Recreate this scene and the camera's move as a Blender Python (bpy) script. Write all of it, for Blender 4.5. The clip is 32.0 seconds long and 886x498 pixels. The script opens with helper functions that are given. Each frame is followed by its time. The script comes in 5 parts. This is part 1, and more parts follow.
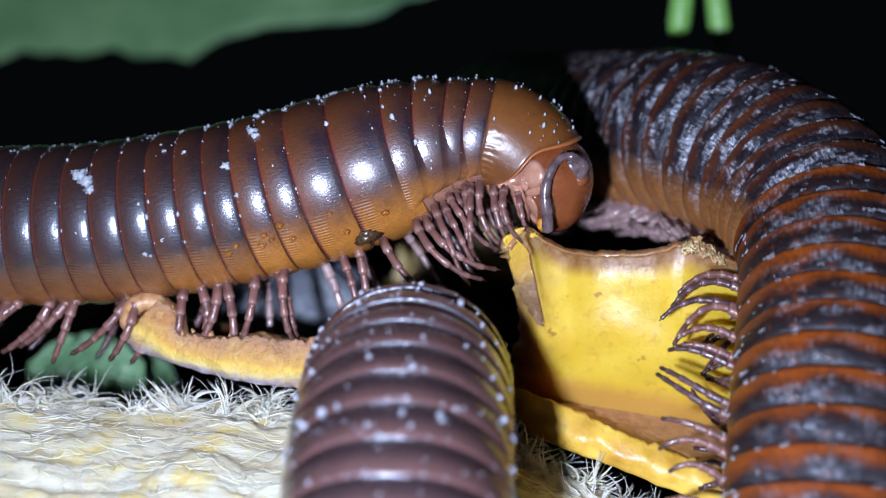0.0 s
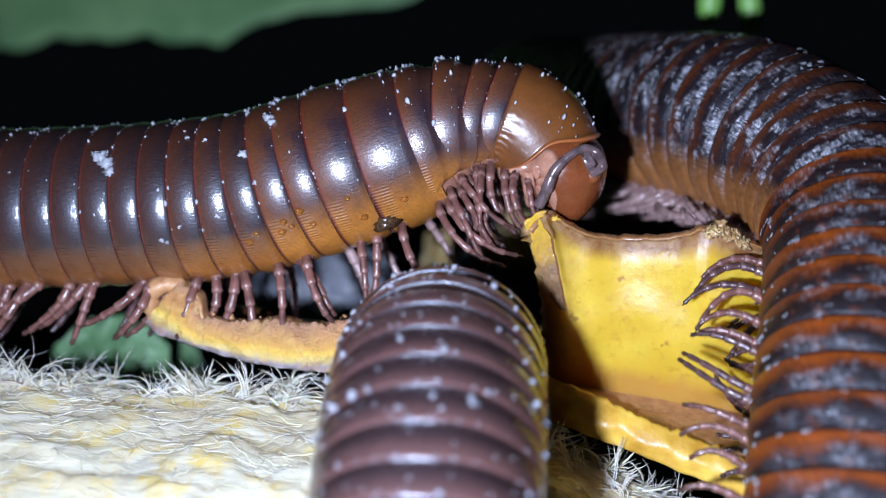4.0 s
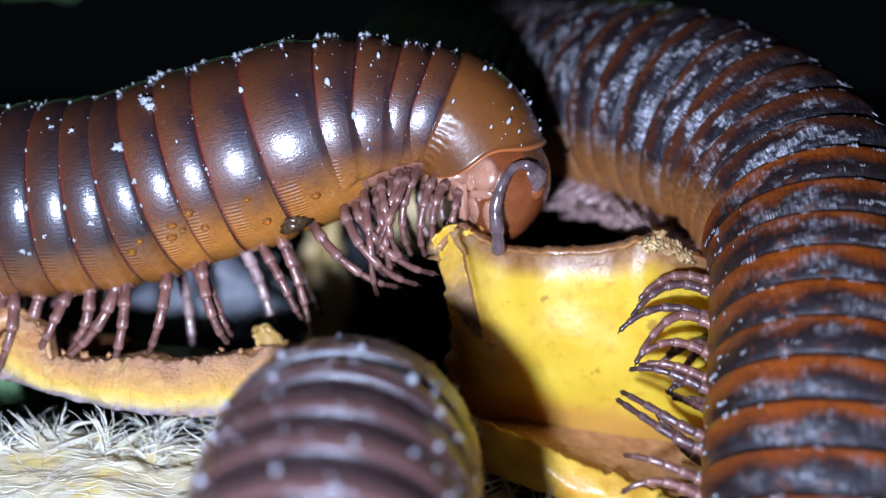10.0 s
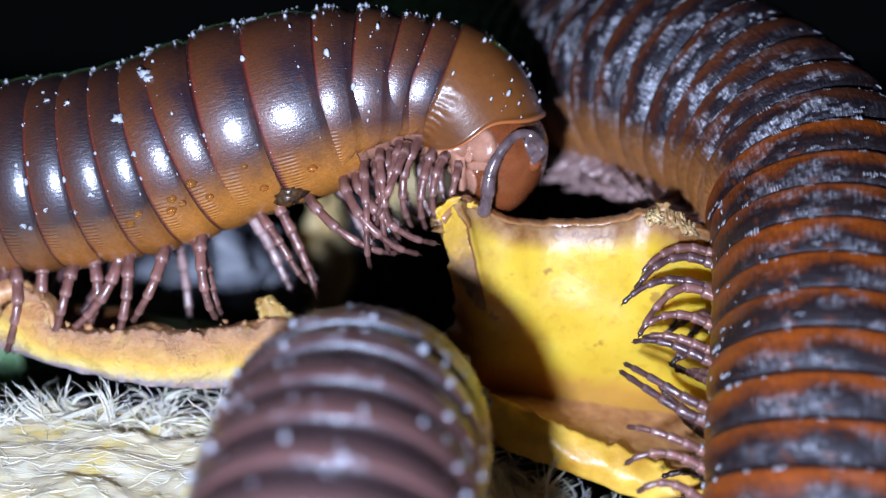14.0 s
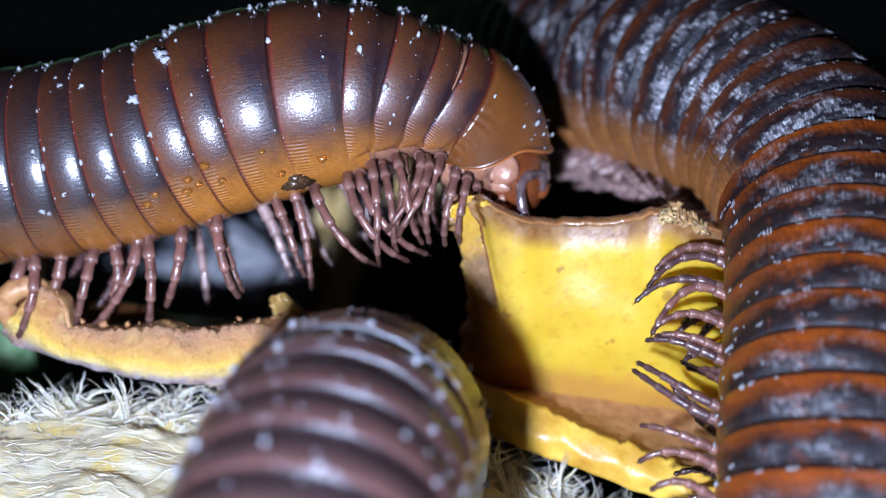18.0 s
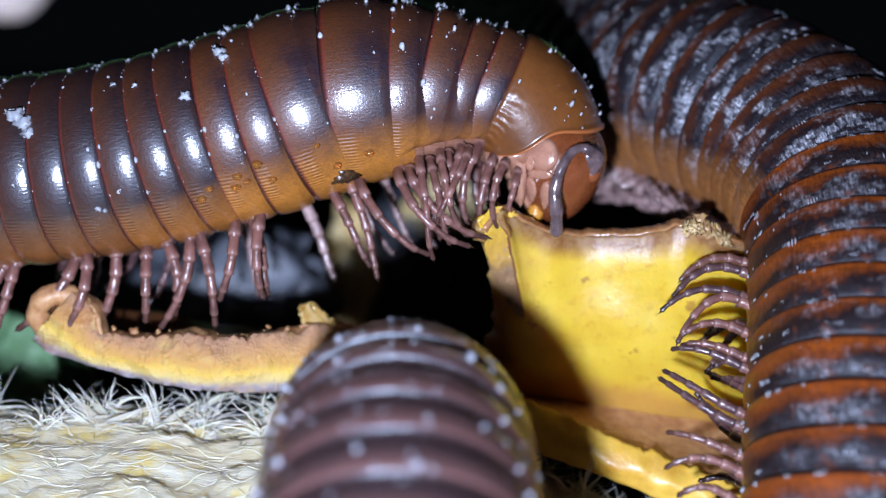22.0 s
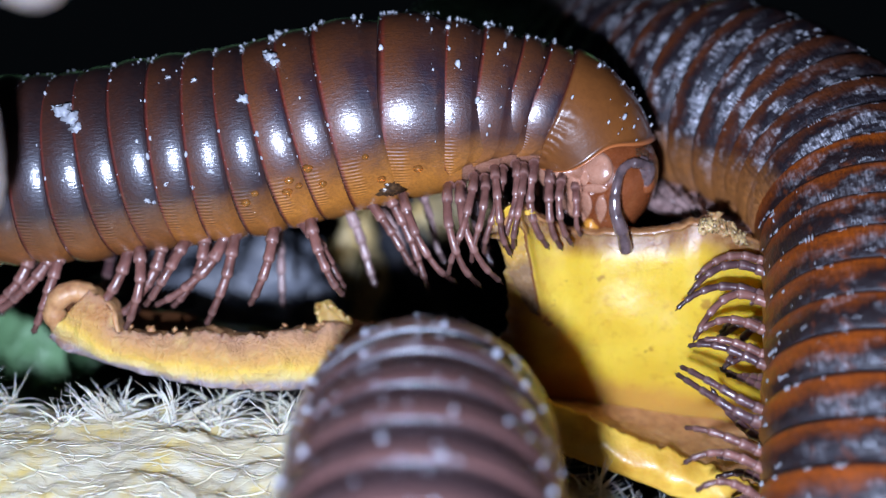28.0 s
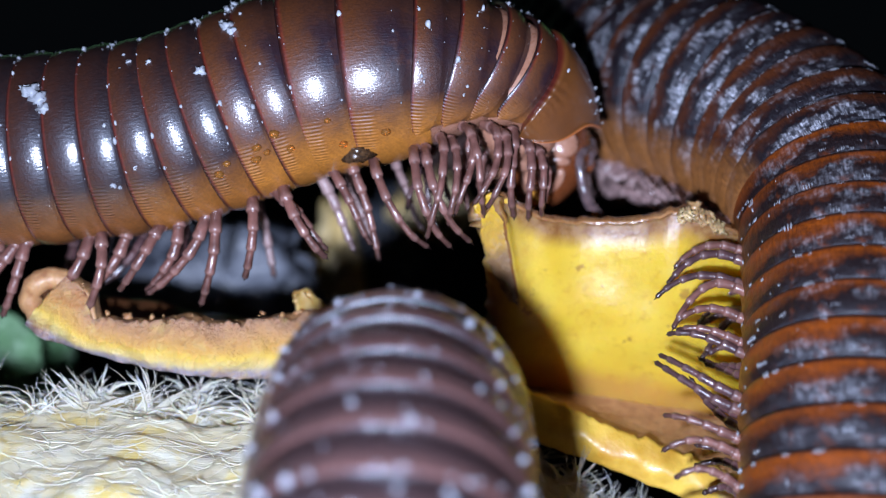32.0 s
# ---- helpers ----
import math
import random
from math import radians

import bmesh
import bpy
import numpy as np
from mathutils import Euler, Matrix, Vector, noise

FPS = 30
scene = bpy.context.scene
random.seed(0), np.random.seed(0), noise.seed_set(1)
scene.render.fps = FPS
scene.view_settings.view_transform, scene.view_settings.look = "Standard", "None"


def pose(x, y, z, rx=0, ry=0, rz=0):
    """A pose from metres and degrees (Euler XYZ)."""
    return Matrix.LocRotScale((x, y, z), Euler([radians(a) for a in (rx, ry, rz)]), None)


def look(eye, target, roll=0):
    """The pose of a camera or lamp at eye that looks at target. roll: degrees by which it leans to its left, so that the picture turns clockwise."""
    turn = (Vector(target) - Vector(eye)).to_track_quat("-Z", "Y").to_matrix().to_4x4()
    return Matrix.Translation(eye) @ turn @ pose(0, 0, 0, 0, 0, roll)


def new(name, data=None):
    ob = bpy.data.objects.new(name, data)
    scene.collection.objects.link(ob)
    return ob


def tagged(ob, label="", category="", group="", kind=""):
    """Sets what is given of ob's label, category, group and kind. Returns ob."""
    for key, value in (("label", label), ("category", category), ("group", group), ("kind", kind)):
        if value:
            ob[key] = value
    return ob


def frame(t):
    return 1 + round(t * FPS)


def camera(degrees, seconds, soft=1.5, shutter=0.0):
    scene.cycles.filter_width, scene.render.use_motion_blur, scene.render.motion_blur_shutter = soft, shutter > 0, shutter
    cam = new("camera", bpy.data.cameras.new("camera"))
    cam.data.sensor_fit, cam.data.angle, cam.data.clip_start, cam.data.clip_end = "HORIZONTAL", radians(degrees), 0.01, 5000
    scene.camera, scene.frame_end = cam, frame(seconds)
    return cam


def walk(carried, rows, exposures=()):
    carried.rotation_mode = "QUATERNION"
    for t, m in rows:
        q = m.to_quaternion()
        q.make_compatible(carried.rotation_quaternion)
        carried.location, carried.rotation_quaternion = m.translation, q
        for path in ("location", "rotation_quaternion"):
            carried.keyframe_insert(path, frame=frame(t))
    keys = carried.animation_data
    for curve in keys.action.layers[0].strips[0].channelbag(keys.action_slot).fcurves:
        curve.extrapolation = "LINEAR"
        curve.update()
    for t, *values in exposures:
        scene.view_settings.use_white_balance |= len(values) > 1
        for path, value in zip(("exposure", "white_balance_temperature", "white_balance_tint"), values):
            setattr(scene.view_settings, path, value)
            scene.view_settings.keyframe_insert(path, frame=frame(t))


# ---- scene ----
# One plan in millimetres, scaled to metres; the camera looks along +y, z is up, the soil lies at z = 0.
MM = 0.001


def view(x, y, z, yaw, pitch, roll):
    """Camera pose: place in millimetres, turn to the left, tilt up and roll in degrees."""
    turn = Euler((radians(90 + pitch), 0, radians(yaw))).to_matrix().to_4x4()
    return Matrix.Translation((x * MM, y * MM, z * MM)) @ turn @ pose(0, 0, 0, 0, 0, roll)


cam = camera(34, 32.0, soft=1.3)
cam.data.dof.use_dof = True
cam.data.dof.aperture_fstop = 24
walk(cam, [
    (0, view(2.45, -15.08, 30.03, 4.73, -4.85, 0.52)),
    (0.5, view(2.06, -14.93, 30.12, 4.69, -4.91, 0.81)),
    (1, view(1.68, -14.98, 30.22, 4.56, -5.06, 0.98)),
    (1.5, view(2.12, -15.05, 30.22, 4.96, -5.15, 1.09)),
    (2, view(2.74, -14.84, 29.68, 5.48, -4.84, 0.84)),
    (2.5, view(2.53, -14.96, 30.10, 5.37, -5.22, 0.86)),
    (3, view(4.05, -14.29, 29.37, 6.38, -5.02, 0.60)),
    (3.5, view(3.84, -14.14, 29.59, 6.44, -5.24, 0.65)),
    (5.5, view(4.19, -14.10, 29.13, 6.78, -5.24, 0.13)),
    (6, view(3.30, -13.60, 29.57, 6.66, -5.56, 0.55)),
    (6.5, view(2.19, -12.19, 30.11, 7.11, -5.70, 1.40)),
    (7, view(1.04, -10.44, 30.62, 6.51, -6.87, 2.61)),
    (7.5, view(2.00, -7.79, 31.72, 8.16, -7.49, 3.86)),
    (8, view(4.09, -1.89, 34.22, 6.20, -5.93, 2.28)),
    (8.5, view(1.14, -0.22, 35.19, 3.50, -7.96, 0.06)),
    (9, view(1.92, 1.08, 34.36, 2.55, -8.13, -0.53)),
    (9.5, view(1.60, 0.54, 34.19, 1.96, -8.57, -0.14)),
    (10, view(1.19, 0.27, 34.04, 1.43, -8.68, -0.26)),
    (10.5, view(1.47, 0.34, 34.41, 1.40, -9.27, -0.08)),
    (11, view(1.17, 0.17, 34.30, 1.01, -9.40, -0.06)),
    (11.5, view(1.26, 0.25, 34.16, 0.89, -9.58, -0.20)),
    (12, view(1.35, 0.24, 34.31, 0.87, -9.82, -0.12)),
    (12.5, view(1.21, 0.14, 34.29, 0.76, -9.96, -0.17)),
    (13, view(1.55, 0.11, 34.05, 1.03, -9.78, -0.31)),
    (13.5, view(1.36, 0.30, 33.83, 1.47, -9.55, -0.22)),
    (14, view(0.92, 0.17, 33.91, 1.38, -9.67, -0.21)),
    (14.5, view(1.27, 0.40, 34.06, 1.92, -9.76, -0.16)),
    (16.5, view(0.67, -0.02, 34.40, 1.66, -9.94, -0.25)),
    (17, view(0.36, 0.11, 34.83, 1.41, -10.36, -0.33)),
    (17.5, view(0.40, -0.01, 34.70, 1.53, -10.27, -0.21)),
    (18, view(0.12, -0.12, 34.67, 1.32, -10.24, -0.10)),
    (18.5, view(0.06, -0.08, 34.60, 1.31, -10.21, -0.36)),
    (19, view(-0.36, -0.06, 34.83, 1.08, -10.55, -0.19)),
    (19.5, view(-0.66, -0.30, 35.06, 0.98, -10.81, -0.05)),
    (20, view(-1.16, -0.47, 34.86, 0.71, -10.81, 0.09)),
    (20.5, view(-1.35, -0.78, 34.61, 0.75, -10.36, 0.53)),
    (21, view(-1.90, -1.40, 34.38, 0.61, -9.60, 0.48)),
    (21.5, view(-2.27, -1.47, 34.25, 0.53, -9.43, 0.49)),
    (22, view(-2.03, -1.57, 34.07, 0.86, -9.26, 0.31)),
    (22.5, view(-2.24, -1.54, 33.86, 0.78, -9.15, 0.39)),
    (23, view(-2.16, -1.73, 33.38, 1.00, -8.77, 0.57)),
    (23.5, view(-2.32, -1.58, 33.46, 0.85, -8.81, 0.42)),
    (24, view(-2.26, -1.56, 33.74, 0.99, -8.98, 0.42)),
    (24.5, view(-3.02, -1.75, 33.26, 0.52, -8.62, 0.59)),
    (25, view(-3.39, -1.84, 33.37, 0.32, -8.68, 0.62)),
    (25.5, view(-3.33, -1.93, 33.11, 0.47, -8.50, 0.56)),
    (27.5, view(-3.58, -2.07, 32.87, 0.40, -8.42, 0.46)),
    (28, view(-3.71, -2.14, 32.63, 0.33, -8.28, 0.47)),
    (28.5, view(-3.91, -2.29, 32.43, 0.21, -8.18, 0.69)),
    (29, view(-4.10, -2.22, 32.21, -0.11, -8.05, 0.78)),
    (29.5, view(-4.43, -2.36, 32.08, -0.71, -8.10, 1.03)),
    (30, view(-4.24, -2.27, 31.96, -0.76, -8.14, 0.85)),
    (30.5, view(-4.00, -2.29, 32.05, -0.55, -8.23, 0.93)),
    (31, view(-3.94, -2.23, 31.81, -0.53, -8.07, 1.03)),
    (31.5, view(-3.90, -2.22, 31.62, -0.56, -7.91, 0.88)),
    (32, view(-3.85, -2.14, 31.28, -0.61, -7.79, 0.90)),
], ((0, 0.0), (3, 0.0), (6, -0.13), (7, -0.18), (8, -0.02), (9, 0.36), (10, 0.17), (14, 0.16), (17, 0.18), (19, 0.16), (20.5, 0.02), (24, 0.0), (28, 0.0), (32, -0.03)))

# ---- light: night, one small white lamp beside the lens ----
world = bpy.data.worlds.new("night")
scene.world = world
world.use_nodes = True
world.node_tree.nodes["Background"].inputs["Color"].default_value = (0.55, 0.75, 1.0, 1)
world.node_tree.nodes["Background"].inputs["Strength"].default_value = 0.0025
lamp = bpy.data.lights.new("torch", "AREA")
lamp.shape, lamp.size, lamp.energy, lamp.color = "DISK", 4 * MM, 0.166, (0.62, 0.725, 1.0)
torch = new("torch", lamp)
torch.matrix_basis = look((-10.5 * MM, 0, 21.5 * MM), (-4 * MM, 80 * MM, 21 * MM))
tagged(torch, "small white torch lamp beside the lens", "lamp")
scene.view_settings.exposure = 0.0


# ---- node helpers ----
def link(tree, a, b):
    tree.links.new(a, b)


class Mat:
    """A node material with a few short-hands."""

    def __init__(self, name, rough=0.4, metal=0.0, coat=0.0, spec=0.5, sub=0.0):
        self.m = bpy.data.materials.new(name)
        self.m.use_nodes = True
        self.t = self.m.node_tree
        self.b = self.t.nodes["Principled BSDF"]
        self.b.inputs["Roughness"].default_value = rough
        self.b.inputs["Metallic"].default_value = metal
        self.b.inputs["Coat Weight"].default_value = coat
        self.b.inputs["Specular IOR Level"].default_value = spec
        if sub:
            self.b.inputs["Subsurface Weight"].default_value = sub
            self.b.inputs["Subsurface Radius"].default_value = (1.0, 0.5, 0.2)
            self.b.inputs["Subsurface Scale"].default_value = 0.0006

    def node(self, kind):
        return self.t.nodes.new(kind)

    def put(self, socket, value):
        if isinstance(value, bpy.types.NodeSocket):
            self.t.links.new(value, socket)
        else:
            socket.default_value = value
        return self

    def coord(self, which="Object"):
        return self.node("ShaderNodeTexCoord").outputs[which]

    def noise(self, scale, detail=4.0, rough=0.55, vec=None, stretch=None):
        n = self.node("ShaderNodeTexNoise")
        vec = vec or self.coord()
        if stretch:
            mp = self.node("ShaderNodeMapping")
            mp.inputs["Scale"].default_value = stretch
            self.put(mp.inputs["Vector"], vec)
            vec = mp.outputs["Vector"]
        self.put(n.inputs["Vector"], vec)
        n.inputs["Scale"].default_value = scale
        n.inputs["Detail"].default_value = detail
        n.inputs["Roughness"].default_value = rough
        return n.outputs["Fac"]

    def ramp(self, fac, *stops):
        n = self.node("ShaderNodeValToRGB")
        e = n.color_ramp.elements
        while len(e) < len(stops):
            e.new(0.5)
        for el, (p, c) in zip(e, stops):
            el.position = p
            el.color = (c, c, c, 1) if isinstance(c, (int, float)) else (*c, 1)
        self.put(n.inputs["Fac"], fac)
        return n.outputs["Color"]

    def math(self, op, a, b=0.0, c=0.0):
        n = self.node("ShaderNodeMath")
        n.operation = op
        for s, v in zip(n.inputs, (a, b, c)):
            self.put(s, v)
        return n.outputs[0]

    def mix(self, fac, a, b, mode="MIX"):
        n = self.node("ShaderNodeMix")
        n.data_type, n.blend_type = "RGBA", mode
        self.put(n.inputs[0], fac)
        for s, v in ((n.inputs[6], a), (n.inputs[7], b)):
            self.put(s, (*v, 1) if isinstance(v, tuple) else v)
        return n.outputs[2]

    def colour(self, c):
        return self.put(self.b.inputs["Base Color"], (*c, 1) if isinstance(c, tuple) else c)

    def bump(self, height, strength=0.3, distance=0.0001, normal=None):
        n = self.node("ShaderNodeBump")
        n.inputs["Strength"].default_value = strength
        n.inputs["Distance"].default_value = distance
        self.put(n.inputs["Height"], height)
        if normal:
            self.put(n.inputs["Normal"], normal)
        self.put(self.b.inputs["Normal"], n.outputs["Normal"])
        return n.outputs["Normal"]

    def random(self):
        return self.node("ShaderNodeObjectInfo").outputs["Random"]


def ring_material(name, dark, warm, belly, groove, split, rough, coat, stripes=0.6, frost_sheen=0.0, flank=0.31, fray=0.3, spec=1.0, soft=0.2, coat_rough=0.11, relief=0.5, crown=0.0):
    """Cuticle of one body ring: warm hind band, dark fore band, paler flank below, red rim, fine flank lines."""
    m = Mat(name, rough, coat=coat, spec=spec)
    m.b.inputs["Coat Roughness"].default_value = coat_rough
    m.b.inputs["Specular Tint"].default_value = (0.72, 0.84, 1.0, 1)
    sep = m.node("ShaderNodeSeparateXYZ")
    m.put(sep.inputs[0], m.coord("UV"))
    u, v = sep.outputs[0], sep.outputs[1]
    n0, n1, n2, n3 = m.noise(160, 3), m.noise(520, 4, 0.6), m.noise(2600, 5, 0.65), m.noise(7000, 3, 0.6)
    rnd = m.random()
    uu = m.math("ADD", u, m.math("MULTIPLY", m.math("SUBTRACT", n1, 0.5), fray))
    uu = m.math("ADD", uu, m.math("MULTIPLY", m.math("SUBTRACT", rnd, 0.5), 0.2))
    band = m.ramp(uu, (split - soft, warm), (split + soft, dark))
    # red seam line with an orange edge; its dark core paints in the gap's shadow
    rim = m.ramp(u, (0.015, tuple(0.4 * c for c in groove)), (0.05, tuple(1.6 * c for c in groove)), (0.085, tuple(4.5 * c for c in groove)))
    rim_in = m.ramp(u, (0.05, 1.0), (0.085, 0.85), (0.13, 0.0))
    low = m.math("ABSOLUTE", m.math("SUBTRACT", v, 0.5))
    low = m.math("ADD", low, m.math("MULTIPLY", m.math("SUBTRACT", n0, 0.5), 0.10))
    if crown:
        band = m.mix(m.ramp(low, (0.13, crown), (0.22, 0.0)), band, m.mix(0.5, warm, dark))
    col = m.mix(m.ramp(n0, (0.42, 0.0), (0.66, 0.6)), band, m.mix(0.6, band, dark))
    col = m.mix(m.ramp(low, (flank, 0.0), (flank + 0.09, 0.9)), col, belly)
    if crown:
        patch = m.math("MULTIPLY", m.ramp(m.noise(260, 3, 0.6), (0.50, 0.0), (0.60, 0.85)), m.ramp(low, (0.13, 0.0), (0.20, 1.0), (0.30, 1.0), (0.35, 0.0)))
        col = m.mix(m.math("MULTIPLY", patch, m.ramp(u, (0.25, 0.2), (0.55, 1.0))), col, (0.022, 0.009, 0.016))
    col = m.mix(rim_in, col, rim)
    col = m.mix(m.ramp(n2, (0.35, 0.0), (0.75, 0.4)), col, m.mix(0.6, col, (0.01, 0.006, 0.006)))
    col = m.mix(m.ramp(n3, (0.42, 0.0), (0.62, 0.35)), col, m.mix(0.75, col, (0.008, 0.005, 0.006)))
    col = m.mix(m.ramp(m.noise(1100, 5, 0.7), (0.54, 0.0), (0.70, 0.45)), col, m.mix(0.55, col, warm))
    # pale frost streaks on the flank, with the lamp's bluish sheen painted into them
    if frost_sheen:
        spot = m.node("ShaderNodeCombineXYZ")
        for k, a in enumerate((m.math("MULTIPLY", u, 2.2), m.math("MULTIPLY", v, 17.0), m.math("MULTIPLY", rnd, 40.0))):
            m.put(spot.inputs[k], a)
        blotch = m.noise(1.0, 5, 0.62, vec=spot.outputs[0])
        w = m.math("MULTIPLY", m.ramp(blotch, (0.50, 0.0), (0.60, 1.0)), m.ramp(m.noise(3800, 2), (0.4, 0.25), (0.56, 1.0)))
        streak = m.noise(1.0, 5, 0.7, vec=m.coord("UV"), stretch=(3.0, 150.0, 1.0))
        w = m.math("MULTIPLY", w, m.ramp(streak, (0.42, 0.1), (0.60, 1.0)))
        w = m.math("ADD", w, m.math("MULTIPLY", m.ramp(streak, (0.60, 0.0), (0.72, 0.55)), m.ramp(n0, (0.45, 0.0), (0.6, 1.0))))
        w = m.math("MULTIPLY", w, m.ramp(low, (0.07, 0.08), (0.16, 1.0), (0.29, 1.0), (0.37, 0.12)))
        col = m.mix(m.ramp(streak, (0.40, 0.5), (0.55, 0.0)), col, m.mix(0.7, col, dark))
        w = m.math("MULTIPLY", w, m.ramp(uu, (0.2, 0.15), (0.42, 1.0)))
        col = m.mix(m.math("MULTIPLY", w, frost_sheen), col, (0.58, 0.58, 0.64))
    m.colour(col)
    m.put(m.b.inputs["Roughness"], m.ramp(n2, (0.3, max(rough - 0.08, 0.05)), (0.8, rough + 0.12)))
    lines = m.math("SINE", m.math("MULTIPLY", v, 900.0))
    lines = m.math("MULTIPLY", lines, m.ramp(low, (0.295, 0.0), (0.32, 1.0), (0.39, 1.0), (0.42, 0.0)))
    lines = m.math("MULTIPLY", lines, m.ramp(u, (0.08, 1.0), (0.30, 1.0), (0.42, 0.0)))
    lines = m.math("MULTIPLY", lines, m.ramp(n1, (0.35, 0.3), (0.6, 1.0)))
    h = m.math("ADD", m.math("MULTIPLY", lines, stripes), m.math("MULTIPLY", n2, 0.14))
    h = m.math("ADD", h, m.math("MULTIPLY", n3, 0.35))
    scratch = m.noise(1.0, 4, 0.65, vec=m.coord("UV"), stretch=(5.0, 260.0, 1.0))
    h = m.math("ADD", h, m.math("MULTIPLY", scratch, 0.5))
    if frost_sheen:
        h = m.math("ADD", h, m.math("ADD", m.math("MULTIPLY", streak, 2.2), m.math("MULTIPLY", blotch, 2.5)))
    m.bump(m.math("ADD", h, m.math("MULTIPLY", n1, 0.25)), relief, 0.00006)
    film = m.node("ShaderNodeBump")
    film.inputs["Strength"].default_value, film.inputs["Distance"].default_value = 0.32, 0.00006
    m.put(film.inputs["Height"], m.math("ADD", m.math("MULTIPLY", scratch, 0.7), m.math("ADD", m.math("MULTIPLY", n3, 0.4), m.math("MULTIPLY", n2, 0.5))))
    m.put(m.b.inputs["Coat Normal"], film.outputs["Normal"])
    return m.m


RING_REAR = ring_material("brown_cuticle", (0.022, 0.0105, 0.0105), (0.062, 0.020, 0.0105), (0.30, 0.105, 0.024), (0.034, 0.006, 0.004), 0.34, 0.48, 1.0, soft=0.3, coat_rough=0.17, spec=0.55, relief=0.8)
RING_FRONT = ring_material("amber_cuticle", (0.036, 0.014, 0.012), (0.145, 0.043, 0.010), (0.58, 0.215, 0.032), (0.040, 0.006, 0.003), 0.46, 0.48, 1.0, fray=0.5, soft=0.30, coat_rough=0.20, spec=0.55, relief=0.8, crown=0.5, flank=0.29)
RING_NECK = ring_material("reddish_amber_cuticle", (0.060, 0.020, 0.012), (0.165, 0.052, 0.013), (0.50, 0.185, 0.040), (0.040, 0.006, 0.003), 0.50, 0.46, 1.0, fray=0.5, soft=0.34, coat_rough=0.23, spec=0.62, relief=0.6, crown=0.5)
RING_MID = ring_material("dark_amber_cuticle", (0.026, 0.011, 0.010), (0.092, 0.028, 0.010), (0.46, 0.165, 0.028), (0.036, 0.006, 0.004), 0.38, 0.48, 1.0, fray=0.4, soft=0.28, coat_rough=0.19, spec=0.55, relief=0.8)
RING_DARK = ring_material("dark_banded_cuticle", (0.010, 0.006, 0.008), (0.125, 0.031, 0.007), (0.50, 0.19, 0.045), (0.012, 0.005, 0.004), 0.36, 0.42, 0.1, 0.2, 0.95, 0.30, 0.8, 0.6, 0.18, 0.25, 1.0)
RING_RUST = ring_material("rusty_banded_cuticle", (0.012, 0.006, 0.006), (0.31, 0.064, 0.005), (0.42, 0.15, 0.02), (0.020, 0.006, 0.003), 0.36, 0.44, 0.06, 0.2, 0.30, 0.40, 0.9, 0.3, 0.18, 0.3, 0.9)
RING_DUSK = ring_material("purple_cuticle", (0.045, 0.026, 0.027), (0.115, 0.056, 0.050), (0.26, 0.17, 0.07), (0.06, 0.028, 0.025), 0.42, 0.30, 0.7, 0.1, relief=0.5, coat_rough=0.20, spec=0.75)


def collum_material():
    m = Mat("smooth_amber_shield", 0.34, coat=1.0, spec=0.6)
    m.b.inputs["Coat Roughness"].default_value = 0.15
    sep = m.node("ShaderNodeSeparateXYZ")
    m.put(sep.inputs[0], m.coord("UV"))
    n1, n2 = m.noise(350, 4), m.noise(2400, 5, 0.65)
    col = m.mix(m.ramp(n1, (0.3, 0.0), (0.7, 1.0)), (0.12, 0.040, 0.011), (0.19, 0.064, 0.015))
    col = m.mix(m.ramp(n2, (0.4, 0.0), (0.75, 0.22)), col, (0.05, 0.018, 0.008))
    u = sep.outputs[0]
    col = m.mix(m.ramp(m.noise(6500, 3), (0.5, 0.0), (0.68, 0.15)), col, (0.055, 0.02, 0.008))
    col = m.mix(m.ramp(u, (0.79, 0.0), (0.84, 0.9)), col, (0.40, 0.12, 0.034))
    col = m.mix(m.ramp(u, (0.04, 1.0), (0.09, 0.0)), col, (0.10, 0.014, 0.008))
    m.colour(col)
    low = m.math("ABSOLUTE", m.math("SUBTRACT", sep.outputs[1], 0.5))
    folds = m.math("MULTIPLY", m.math("SINE", m.math("ADD", m.math("MULTIPLY", low, 240.0), m.math("MULTIPLY", n1, 20.0))), m.math("MULTIPLY", m.ramp(low, (0.27, 0.0), (0.34, 0.7)), m.ramp(u, (0.22, 1.0), (0.42, 0.0))))
    m.bump(m.math("ADD", m.math("ADD", folds, m.math("MULTIPLY", n1, 0.8)), m.math("MULTIPLY", n2, 0.5)), 0.55, 0.00006)
    return m.m


COLLUM = collum_material()


def plain(name, a, b, rough, scale=900, coat=0.0, sub=0.0, bump=0.25, fine=4000):
    m = Mat(name, rough, coat=coat, sub=sub)
    m.b.inputs["Coat Roughness"].default_value = 0.14
    n = m.noise(scale, 4)
    f = m.noise(fine, 3)
    m.colour(m.mix(m.ramp(n, (0.3, 0.0), (0.7, 1.0)), a, b))
    m.bump(m.math("ADD", n, m.math("MULTIPLY", f, 0.5)), bump, 0.00008)
    m.put(m.b.inputs["Roughness"], m.ramp(f, (0.3, max(rough - 0.1, 0.05)), (0.75, rough + 0.15)))
    return m.m


